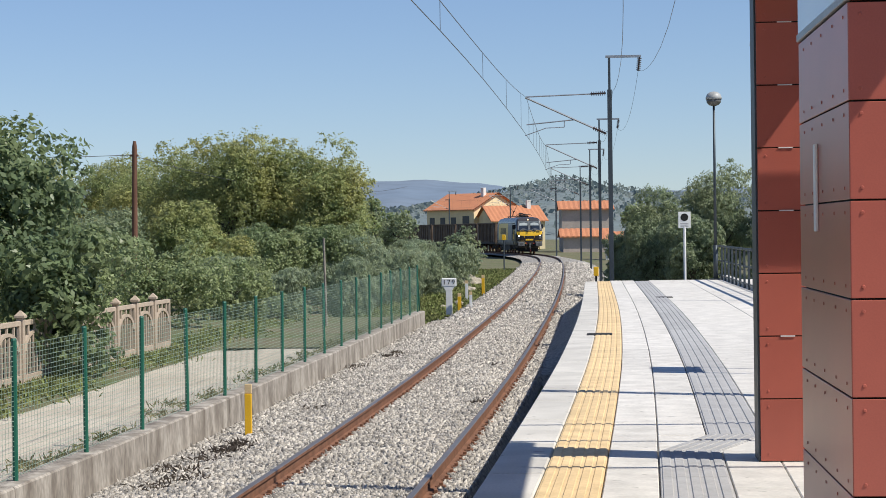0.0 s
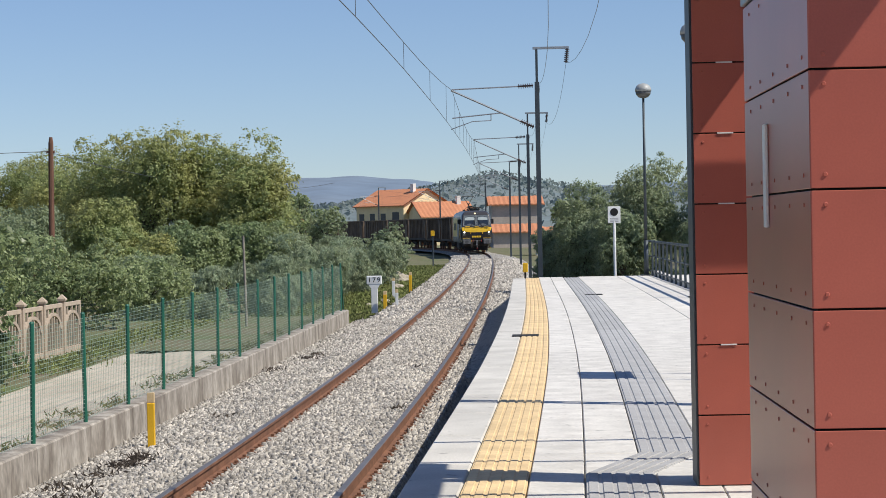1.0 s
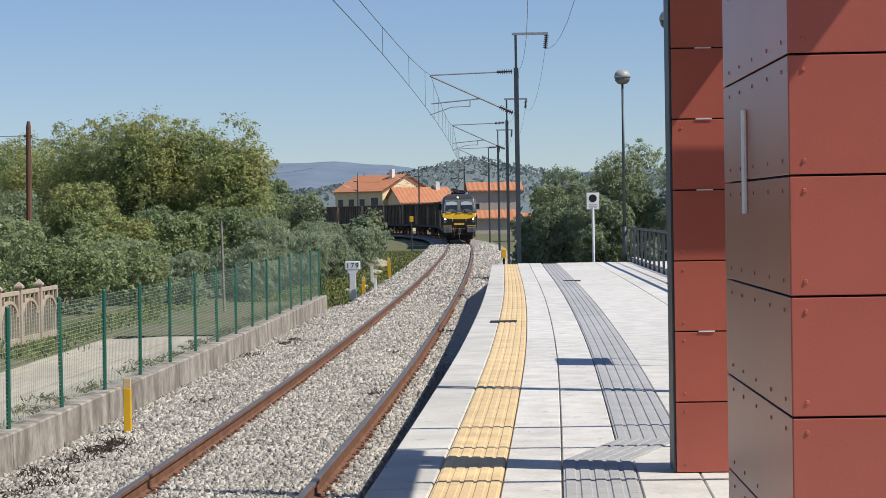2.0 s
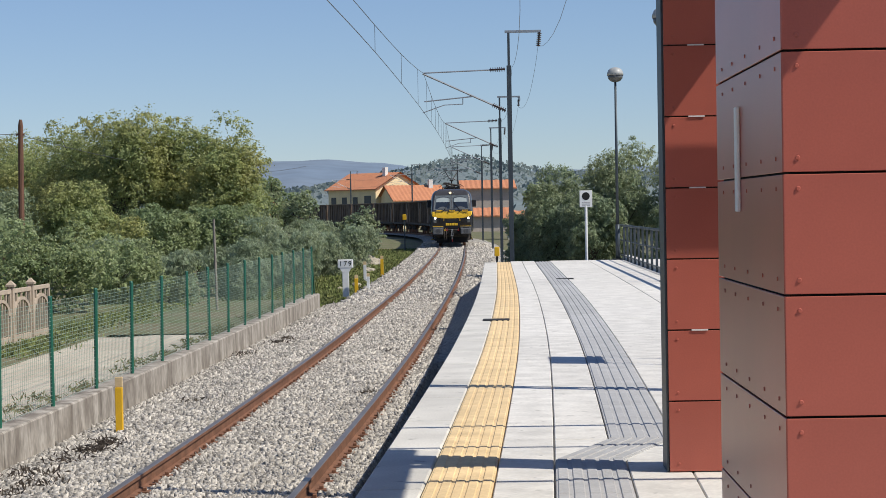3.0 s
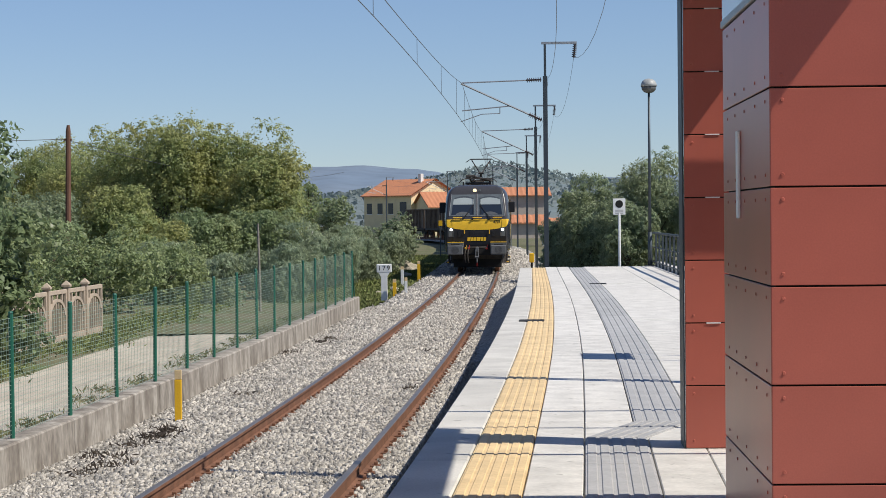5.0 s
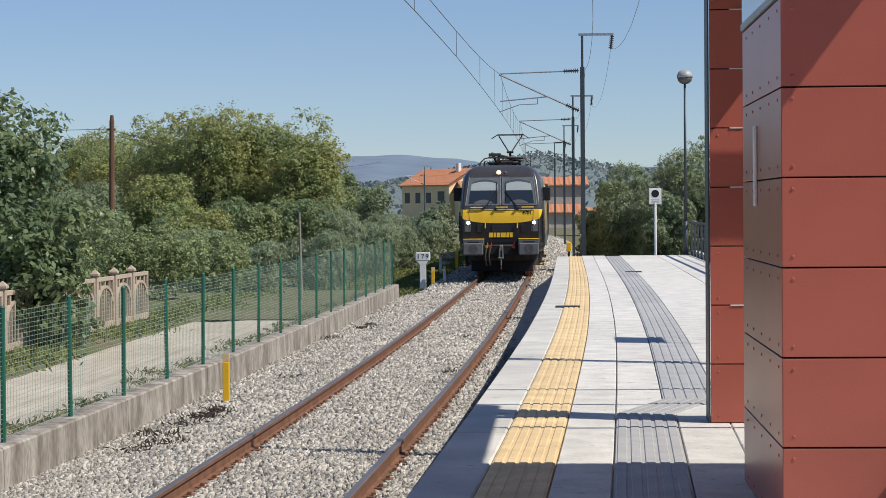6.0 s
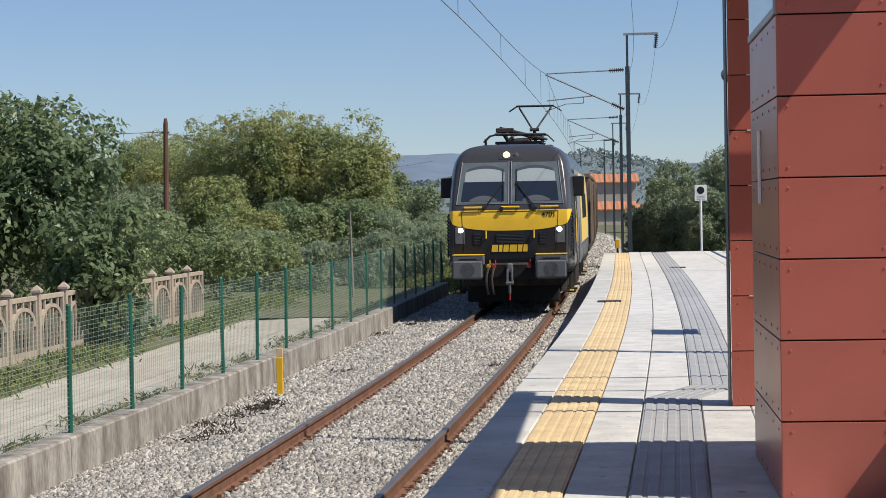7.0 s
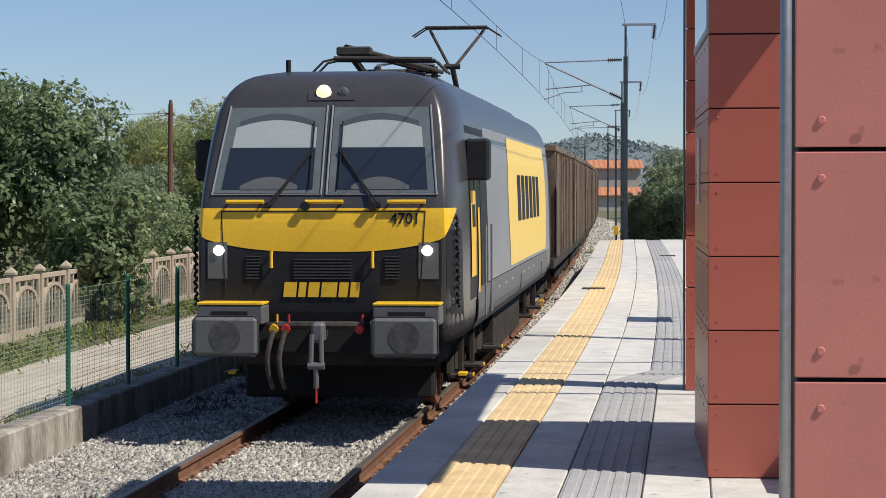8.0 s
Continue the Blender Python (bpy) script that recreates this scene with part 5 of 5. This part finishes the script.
        for z in np.arange(z0 + 0.02, z1, 0.034):
            part("slat", box(bmesh.new(), a + 0.01, 0.006, z, b - 0.01, 0.026, z + 0.014), LOCO_DARK, g)
    # maker's lettering as plain skewed blocks
    for k in range(6):
        w = (0.17, 0.11, 0.15, 0.20, 0.13, 0.13)[k]
        x = 0.43 - sum((0.17, 0.11, 0.15, 0.20, 0.13, 0.13)[:k]) * 0.97
        bm = bmesh.new()
        vs = [bm.verts.new((x + p, 0.016, z)) for p, z in ((0.008, 1.46), (-w + 0.036, 1.46), (-w + 0.018, 1.625), (-0.01, 1.625))]
        bm.faces.new(vs)
        part("logo_block", bm, LOCO_YELLOW, body, "yellow block of the front logo")
    # lamps
    for s in (-1, 1):
        bm = bmesh.new()
        face_patch(bm, [(z, *(sorted((s * 1.06, s * 1.28)))) for z in np.linspace(1.66, 2.06, 4)], 0.012)
        hl = part("headlight", bm, LENS, body, "dark headlight cluster with one lit lamp")
        p = on_face(s * 1.155, 1.97, 0.0)
        bm = bmesh.new()
        bmesh.ops.create_uvsphere(bm, u_segments=14, v_segments=8, radius=0.062, matrix=Matrix.Translation(p + Vector((0, 0.01, 0))) @ Matrix.Diagonal((1, 0.6, 0.9, 1)))
        part("lit_lamp", bm, LAMP_ON, hl, "lit white headlamp")
    bm = bmesh.new()
    face_patch(bm, [(z, -0.27, 0.27) for z in (3.64, 3.72, 3.82)], 0.012)
    tl = part("top_light", bm, LOCO_DARK, body, "upper headlight housing")
    for x, mat in ((0.09, LAMP_WARM), (-0.14, LENS)):
        p = on_face(x, 3.73, 0.02)
        bm = bmesh.new()
        bmesh.ops.create_uvsphere(bm, u_segments=14, v_segments=8, radius=0.088 if x > 0 else 0.06, matrix=Matrix.Translation(p) @ Matrix.Diagonal((1, 0.5, 1, 1)))
        part("lamp_glass", bm, mat, tl, "warm lit upper headlamp" if x > 0 else "")
    # buffer beam, buffers, coupler, hoses
    for end in (0, 1):
        f = (lambda y: y) if not end else (lambda y: -LOCO - y)

        def bx(bm, x0, y0, z0, x1, y1, z1, bevel=0.0):
            a, b = sorted((f(y0), f(y1)))
            return box(bm, x0, a, z0, x1, b, z1, bevel)
        part("buffer_beam", bx(bmesh.new(), -1.25, -0.5, 0.82, 1.25, 0.06, 1.18, 0.02), BLACK, ob)
        for s in (-1, 1):
            part("buffer_housing", bx(bmesh.new(), *sorted((s * 0.60, s * 1.33))[:1], -0.35, 1.17, sorted((s * 0.60, s * 1.33))[1], 0.34, 1.385, 0.02), LOCO_GREY, ob)
            part("housing_edge", bx(bmesh.new(), min(s * 0.6, s * 1.33), -0.3, 1.387, max(s * 0.6, s * 1.33), 0.345, 1.415, 0.006), LOCO_YELLOW, ob, "yellow edge on the buffer housing")
            part("name_bar", bx(bmesh.new(), s * 0.97 - 0.20, 0.341, 1.25, s * 0.97 + 0.20, 0.346, 1.32), BLACK, ob)
            bu = part("buffer", bx(bmesh.new(), s * 0.97 - 0.365, 0.50, 0.84, s * 0.97 + 0.365, 0.58, 1.285, 0.05), LOCO_GREY, ob, "worn grey buffer plate")
            bm = rod(bmesh.new(), (s * 0.97, f(0.0), 1.06), (s * 0.97, f(0.52), 1.06), 0.14, n=14)
            part("shaft", bm, UNDER, bu)
            part("worn_spot", rod(bmesh.new(), (s * 0.97, f(0.575), 1.06), (s * 0.97, f(0.584), 1.06), 0.17, n=24), WORN, bu, "greasy round mark on the buffer plate")
            part("step", bx(bmesh.new(), min(s * 1.32, s * 1.42), -1.85, 0.45, max(s * 1.32, s * 1.42), -1.65, 0.49, 0.005), LOCO_YELLOW, ob, "yellow step edge")
        part("plough", bx(bmesh.new(), -1.1, -1.3, 0.24, 1.1, -1.1, 0.80, 0.03), BLACK, ob)
    bm = rod(bmesh.new(), (-0.5, 0.18, 1.16), (0.5, 0.18, 1.16), 0.045, n=8)
    part("draw_bar", bm, UNDER, ob)
    bm = box(bmesh.new(), -0.07, 0.05, 0.98, 0.07, 0.38, 1.2, 0.03)
    rod(bm, (-0.05, 0.42, 1.08), (-0.06, 0.44, 0.72), 0.028)
    rod(bm, (0.05, 0.42, 1.08), (0.06, 0.44, 0.72), 0.028)
    rod(bm, (-0.09, 0.44, 0.74), (0.09, 0.44, 0.74), 0.04)
    rod(bm, (0, 0.44, 0.74), (0.0, 0.44, 0.5), 0.03)
    part("coupler", bm, LOCO_GREY, ob, "worn steel screw coupling")
    part("coupler_tip", rod(bmesh.new(), (0, 0.44, 0.5), (0, 0.44, 0.34), 0.012), RED_PAINT, ob, "red handle tip")
    for x, mat in ((0.50, YELLOW_PAINT), (0.37, RED_PAINT), (-0.44, RED_PAINT)):
        bm = rod(bmesh.new(), (x, 0.1, 1.14), (x, 0.26, 1.12), 0.05, n=8)
        rod(bm, (x - 0.03, 0.2, 1.12), (x - 0.03, 0.2, 1.28), 0.014, n=6)
        cock = part("air_cock", bm, mat, ob, "coloured air cock")
        if x > 0:
            path = [(x + 0.05 * math.sin(k / 8 * 3.1), 0.26 + 0.1 * math.sin(k / 8 * 3), 1.1 - 0.62 * k / 8) for k in range(9)]
            bm = tube(bmesh.new(), path, 0.03)
            part("hose", bm, UNDER, cock)
    # flanks: yellow panel, grey fields, skirt, door, marker plates, hoses at the corner
    for s in (-1, 1):
        def flank(bm, y0, y1, z0, z1, lift, cut=0.0):
            rows = []
            for z in np.linspace(z0, z1, 6):
                w = float(np.interp(z, ZL, W_FULL)) + lift
                c = cut * abs((z - z0) / (z1 - z0) - 0.5) * 2
                rows.append([(s * w, y0 - c + (y1 + c - (y0 - c)) * i / 8, z) for i in range(9)])
            return sweep(bm, rows, close=False)
        part("cab_side", flank(bmesh.new(), -1.35, -3.70, 1.36, 3.38, 0.003), LOCO_BLACK, body, "black side of the driver's cab")
        part("skirt", flank(bmesh.new(), -2.2, -16.8, 0.97, 1.46, 0.012), LOCO_GREY, body, "dusty grey lower side")
        part("side_field", flank(bmesh.new(), -3.72, -17.6, 1.47, 3.42, 0.004), LOCO_SILVER, body, "grey side field")
        yp = part("side_panel", flank(bmesh.new(), -7.2, -16.6, 1.52, 3.38, 0.010, 0.35), SIDE_YELLOW, body, "large yellow side panel")
        for k in range(6):
            part("logo_block", flank(bmesh.new(), -9.1 - k * 0.92, -9.75 - k * 0.92, 2.15, 2.85, 0.016), LOCO_BLACK, yp, "dark block of the side logo")
        part("cab_door", flank(bmesh.new(), -2.75, -3.5, 1.05, 3.2, 0.008), LOCO_BLACK, body, "black cab door")
        part("side_window", flank(bmesh.new(), -1.95, -2.65, 2.62, 3.25, 0.008), SCREEN, body)
        nb = part("side_badge", flank(bmesh.new(), -1.40, -2.05, 1.62, 2.62, 0.014), LOCO_YELLOW, body, "yellow side badge")
        part("badge_mark", flank(bmesh.new(), -1.55, -1.9, 2.2, 2.46, 0.019), LOCO_BLACK, nb)
        part("side_stripe", flank(bmesh.new(), -2.28, -2.50, 1.40, 2.42, 0.014), LOCO_YELLOW, body, "narrow yellow upright stripe")
        for k in range(9):
            y = -5.2 - k * 1.22
            if k % 4 != 3:
                part("text_bar", flank(bmesh.new(), y, y - 0.3, 1.31, 1.345, 0.016), HOOD, body)
        for y in (-2.1, -3.9, -9.5, -14.8):
            part("skirt_pocket", flank(bmesh.new(), y, y - 0.18, 1.06, 1.32, 0.015), BLACK, body, "dark step pocket in the skirt")
        for y in (-1.9, -3.3, -6.2, -13.0, -15.6):
            st = part("footstep", box(bmesh.new(), min(s * 1.22, s * 1.47), y - 0.22, 0.42, max(s * 1.22, s * 1.47), y + 0.22, 0.47, 0.008), UNDER, ob, "steel footstep under the skirt")
            part("yellow_edge", box(bmesh.new(), min(s * 1.473, s * 1.49), y - 0.09, 0.43, max(s * 1.473, s * 1.49), y + 0.09, 0.47, 0.004), LOCO_YELLOW, st, "yellow step edge")
            part("step_bracket", box(bmesh.new(), min(s * 1.3, s * 1.36), y - 0.04, 0.47, max(s * 1.3, s * 1.36), y + 0.04, 0.99, 0.006), UNDER, st)
        for y in (-2.7, -3.55):
            part("door_rail", rod(bmesh.new(), (s * 1.56, y, 1.1), (s * 1.56, y, 2.2), 0.016, n=6), STEEL, body)
        mb = box(bmesh.new(), *((s * 1.44, -1.62, 2.74) if s > 0 else (s * 1.72, -1.62, 2.74)), *((s * 1.72, -1.28, 3.22) if s > 0 else (s * 1.44, -1.28, 3.22)), 0.03)
        part("mirror_box", mb, LOCO_BLACK, body, "black rear-view box on the cab corner")
        path = [skin(s * (1.42 + 0.025 * math.sin(k * 1.9)), 1.35 + 1.0 * k / 39, 0.05 + 0.02 * math.cos(k * 1.9)) for k in range(40)]
        bm = tube(bmesh.new(), path, 0.018, 6)
        part("corner_cable", bm, BLACK, body, "coiled black cable on the corner")
    # roof: walkway boxes, pantographs
    part("roof_box", box(bmesh.new(), -0.95, -15.8, 3.9, 0.95, -3.4, 4.04, 0.06), LOCO_DARK, body)
    part("horn", rod(bmesh.new(), (0.62, -1.35, 3.92), (0.62, -1.35, 4.14), 0.03, n=8), BLACK, body)
    lo = empty("pantograph")
    lo.parent = ob
    lo.matrix_basis = pose(0, -5.6, 4.0)
    bm = bmesh.new()
    for s in (-1, 1):
        rod(bm, (s * 0.45, -1.0, 0.12), (s * 0.45, 1.0, 0.12), 0.035)
        for y in (-0.9, 0.9):
            rod(bm, (s * 0.45, y, -0.05), (s * 0.45, y, 0.12), 0.06, n=8)
    for y in (-1.0, -0.3, 0.5, 1.0):
        rod(bm, (-0.6, y, 0.14), (0.6, y, 0.14), 0.035)
    part("base_frame", bm, UNDER, lo)
    bm = rod(bmesh.new(), (0.46, 0.95, 0.50), (-0.55, -0.7, 0.28), 0.055)
    rod(bm, (0.46, 0.95, 0.50), (0.30, 0.4, 0.20), 0.05)
    rod(bm, (0.20, 0.95, 0.46), (-0.66, -0.5, 0.26), 0.032)
    rod(bm, (-0.55, -0.7, 0.30), (0.35, -0.95, 0.26), 0.045)
    box(bm, 0.12, 0.82, 0.40, 0.58, 1.02, 0.52, 0.02)
    part("folded_arm", bm, UNDER, lo)
    for y in (0.72, 1.08):
        bm = rod(bmesh.new(), (-0.70, y, 0.34), (0.60, y, 0.36), 0.03)
        for s in (-1, 1):
            tube(bm, [(s * 0.60, y, 0.35), (s * 0.74, y, 0.32), (s * 0.90, y, 0.16)], 0.016, 6)
        part("contact_strip", bm, UNDER, lo)
    for x in (-0.55, -0.2, 0.25):
        bm = rod(bmesh.new(), (x, -0.55, -0.04), (x, -0.55, 0.34), 0.05, n=10)
        for z in np.arange(0.02, 0.32, 0.06):
            rod(bm, (x, -0.55, z), (x, -0.55, z + 0.02), 0.085, n=12)
        part("insulator", bm, INSULATOR, lo)
    part("drive_box", box(bmesh.new(), -0.25, 0.1, 0.02, 0.28, 0.62, 0.24, 0.03), UNDER, lo)
    part("bus_bar", tube(bmesh.new(), [(-0.55, -0.55, 0.36), (-0.1, -0.6, 0.42), (0.25, -0.55, 0.36), (0.5, -1.3, 0.18)], 0.022, 6), STEEL, lo)
    hi = empty("pantograph")
    hi.parent = ob
    hi.matrix_basis = pose(0, -14.6, 4.05)
    bm = bmesh.new()
    for s in (-1, 1):
        rod(bm, (s * 0.45, -0.9, 0.12), (s * 0.45, 0.9, 0.12), 0.035)
        for y in (-0.8, 0.8):
            rod(bm, (s * 0.45, y, -0.05), (s * 0.45, y, 0.12), 0.06, n=8)
    for y in (-0.9, 0.0, 0.9):
        rod(bm, (-0.55, y, 0.14), (0.55, y, 0.14), 0.035)
    part("base_frame", bm, UNDER, hi)
    part("lower_arm", rod(bmesh.new(), (0, -0.6, 0.15), (0, 0.75, 0.75), 0.05), UNDER, hi)
    bm = rod(bmesh.new(), (-0.05, 0.75, 0.75), (-0.48, -0.1, 1.44), 0.028)
    rod(bm, (0.05, 0.75, 0.75), (0.48, -0.1, 1.44), 0.028)
    rod(bm, (-0.14, 0.75, 0.75), (0.14, 0.75, 0.75), 0.05)
    part("upper_arm", bm, UNDER, hi)
    bm = bmesh.new()
    for y in (-0.24, 0.04):
        bm = rod(bmesh.new(), (-0.56, y, 1.50), (0.56, y, 1.50), 0.026)
        for s in (-1, 1):
            rod(bm, (s * 0.55, y, 1.50), (s * 0.80, y, 1.34), 0.014)
        part("contact_strip", bm, UNDER, hi)
    part("strip_frame", rod(bmesh.new(), (-0.48, -0.26, 1.46), (-0.48, 0.06, 1.46), 0.018), UNDER, hi)
    part("strip_frame", rod(bmesh.new(), (0.48, -0.26, 1.46), (0.48, 0.06, 1.46), 0.018), UNDER, hi)
    # running gear
    part("underframe", box(bmesh.new(), -1.15, -LOCO + 1.0, 0.62, 1.15, -1.0, 0.97, 0.02), UNDER, ob)
    part("transformer", box(bmesh.new(), -1.3, -12.2, 0.3, 1.3, -6.9, 0.95, 0.05), UNDER, ob)
    for yc in (-4.4, -LOCO + 4.4):
        bogie(ob, yc, 3.0, 0.625)
    return ob


def bogie(ob, yc, base, r):
    bg = empty("bogie")
    bg.parent = ob
    bg.matrix_basis = pose(0, yc, 0)
    for s in (-1, 1):
        bm = box(bmesh.new(), min(s * 1.0, s * 1.12), -base / 2 - 0.6, 0.55, max(s * 1.0, s * 1.12), base / 2 + 0.6, 0.78, 0.03)
        for y in (-base / 2, base / 2):
            box(bm, min(s * 1.0, s * 1.22), y - 0.2, 0.40, max(s * 1.0, s * 1.22), y + 0.2, 0.72, 0.04)
            rod(bm, (s * 1.1, y + 0.32, 0.4), (s * 1.1, y + 0.32, 0.78), 0.08)
            rod(bm, (s * 1.1, y - 0.32, 0.4), (s * 1.1, y - 0.32, 0.78), 0.08)
        rod(bm, (s * 1.14, -0.5, 0.6), (s * 1.14, 0.6, 0.95), 0.05)
        part("side_frame", bm, UNDER, bg)
        for y in (-base / 2, base / 2):
            bm = rod(bmesh.new(), (s * 0.82, y, r), (s * 0.95, y, r), r, n=28)
            rod(bm, (s * 0.79, y, r), (s * 0.82, y, r), r + 0.03, n=28)
            part("wheel", bm, RUST, bg)


def build_wagon():
    ob = empty("freight_wagon")
    tagged(ob, "dark brown ribbed open freight wagon with rusty sides", "wagon", "wagons of the freight train")
    L = 13.6
    bm = bmesh.new()
    for s in (-1, 1):
        box(bm, min(s * 1.36, s * 1.42), -L + 0.5, 1.2, max(s * 1.36, s * 1.42), -0.5, 3.42)
    for y in (-0.56, -L + 0.5):
        box(bm, -1.36, y, 1.2, 1.36, y + 0.06, 3.42)
    box(bm, -1.36, -L + 0.5, 1.2, 1.36, -0.5, 1.28)
    body = part("box_body", bm, WAGON_BROWN, ob)
    for s in (-1, 1):
        for k in range(13):
            y = -0.62 - k * (L - 1.24) / 12
            part("rib", box(bmesh.new(), min(s * 1.42, s * 1.52), y - 0.05, 1.15, max(s * 1.42, s * 1.52), y + 0.05, 3.40, 0.01), WAGON_BROWN, body)
        part("top_rail", box(bmesh.new(), min(s * 1.33, s * 1.54), -L + 0.46, 3.42, max(s * 1.33, s * 1.54), -0.46, 3.54, 0.01), WAGON_BROWN, body)
        part("sill", box(bmesh.new(), min(s * 1.2, s * 1.5), -L + 0.35, 0.98, max(s * 1.2, s * 1.5), -0.35, 1.2, 0.01), UNDER, body)
        for y in (0.0, -L):
            bm = rod(bmesh.new(), (s * 0.97, -0.35 if y == 0 else -L + 0.35, 1.06), (s * 0.97, y, 1.06), 0.12)
            rod(bm, (s * 0.97, y - 0.03, 1.06), (s * 0.97, y + 0.03, 1.06), 0.24, n=16)
            part("buffer", bm, UNDER, ob)
    for s in (-1, 1):
        for y in (-0.62, -L + 0.62):
            bm = bmesh.new()
            k = 1 if y > -1 else -1
            vs = [bm.verts.new((s * 1.535, y + k * d, z)) for d, z in ((0.1, 1.25), (-1.0, 1.25), (-1.0, 3.3), (-0.35, 3.38), (0.1, 2.6))]
            r = bmesh.ops.extrude_face_region(bm, geom=[bm.faces.new(vs)])
            bmesh.ops.translate(bm, vec=(s * 0.03, 0, 0), verts=[v for v in r["geom"] if isinstance(v, bmesh.types.BMVert)])
            part("corner_plate", bm, WAGON_BROWN, body, "rusty corner plate of the wagon side")
    for x in (-0.9, 0.0, 0.9):
        part("end_rib", box(bmesh.new(), x - 0.06, -0.5, 1.2, x + 0.06, -0.42, 3.42, 0.01), WAGON_BROWN, body)
    bm = bmesh.new()
    bmesh.ops.create_grid(bm, x_segments=14, y_segments=60, size=0.5)
    for v in bm.verts:
        v.co = Vector((v.co.x * 2.68, -L / 2 + v.co.y * (L - 1.15), 3.15 + 0.22 * noise.noise(v.co * 14) + 0.18 * math.cos(v.co.x * 3)))
    part("load", bm, material("wood_load", (0.20, 0.14, 0.09), 0.95, scale=3, fine=20, vary=0.3), ob, "brown bulk load")
    part("underframe", box(bmesh.new(), -0.5, -L + 0.4, 0.75, 0.5, -0.4, 1.19, 0.02), UNDER, ob)
    for yc in (-2.4, -L + 2.4):
        bogie(ob, yc, 1.8, 0.46)
    return ob


loco = build_loco()
wagons = [build_wagon()]
for i in range(10):
    wagons.append(copy_thing(wagons[0], pose(0, 400 + 15 * i, RAIL_Z)))


def on_track(front, length):
    """The pose of a car whose front stands at arc length front, heading back along the line."""
    a, b = along(front + length * 0.22), along(front + length * 0.78)
    head = math.atan2(a[0] - b[0], a[1] - b[1])
    tip = Vector((a[0], a[1], RAIL_Z)) + Vector((math.sin(head), math.cos(head), 0)) * length * 0.22
    return pose(tip.x, tip.y, tip.z, 0, 0, -math.degrees(head))


# the front of the train along the line, second by second
TRAIN = ((0, 223.0), (0.5, 208.5), (1.0, 194.3), (1.5, 181.6), (2.25, 162.7), (3.0, 143.8), (3.5, 130.6), (4.0, 117.0), (4.5, 103.6), (5.25, 86.0), (6.0, 70.3),
         (6.5, 57.8), (7.0, 45.5), (7.5, 32.6), (8.0, 19.0))


stones_on(85000, 15.0, 62.0, 1.5, -2.75, 1.3, 1.0, 5)
stones_on(26000, 60.0, 165.0, 1.3, -2.35, 3.0, 1.15, 6)
pave(deck)


def motions():
    walk(loco, [(t, on_track(s, LOCO)) for t, s in TRAIN])
    for i, w in enumerate(wagons):
        walk(w, [(t, on_track(s + LOCO + 0.45 + i * 13.75, 13.6)) for t, s in TRAIN])


motions()
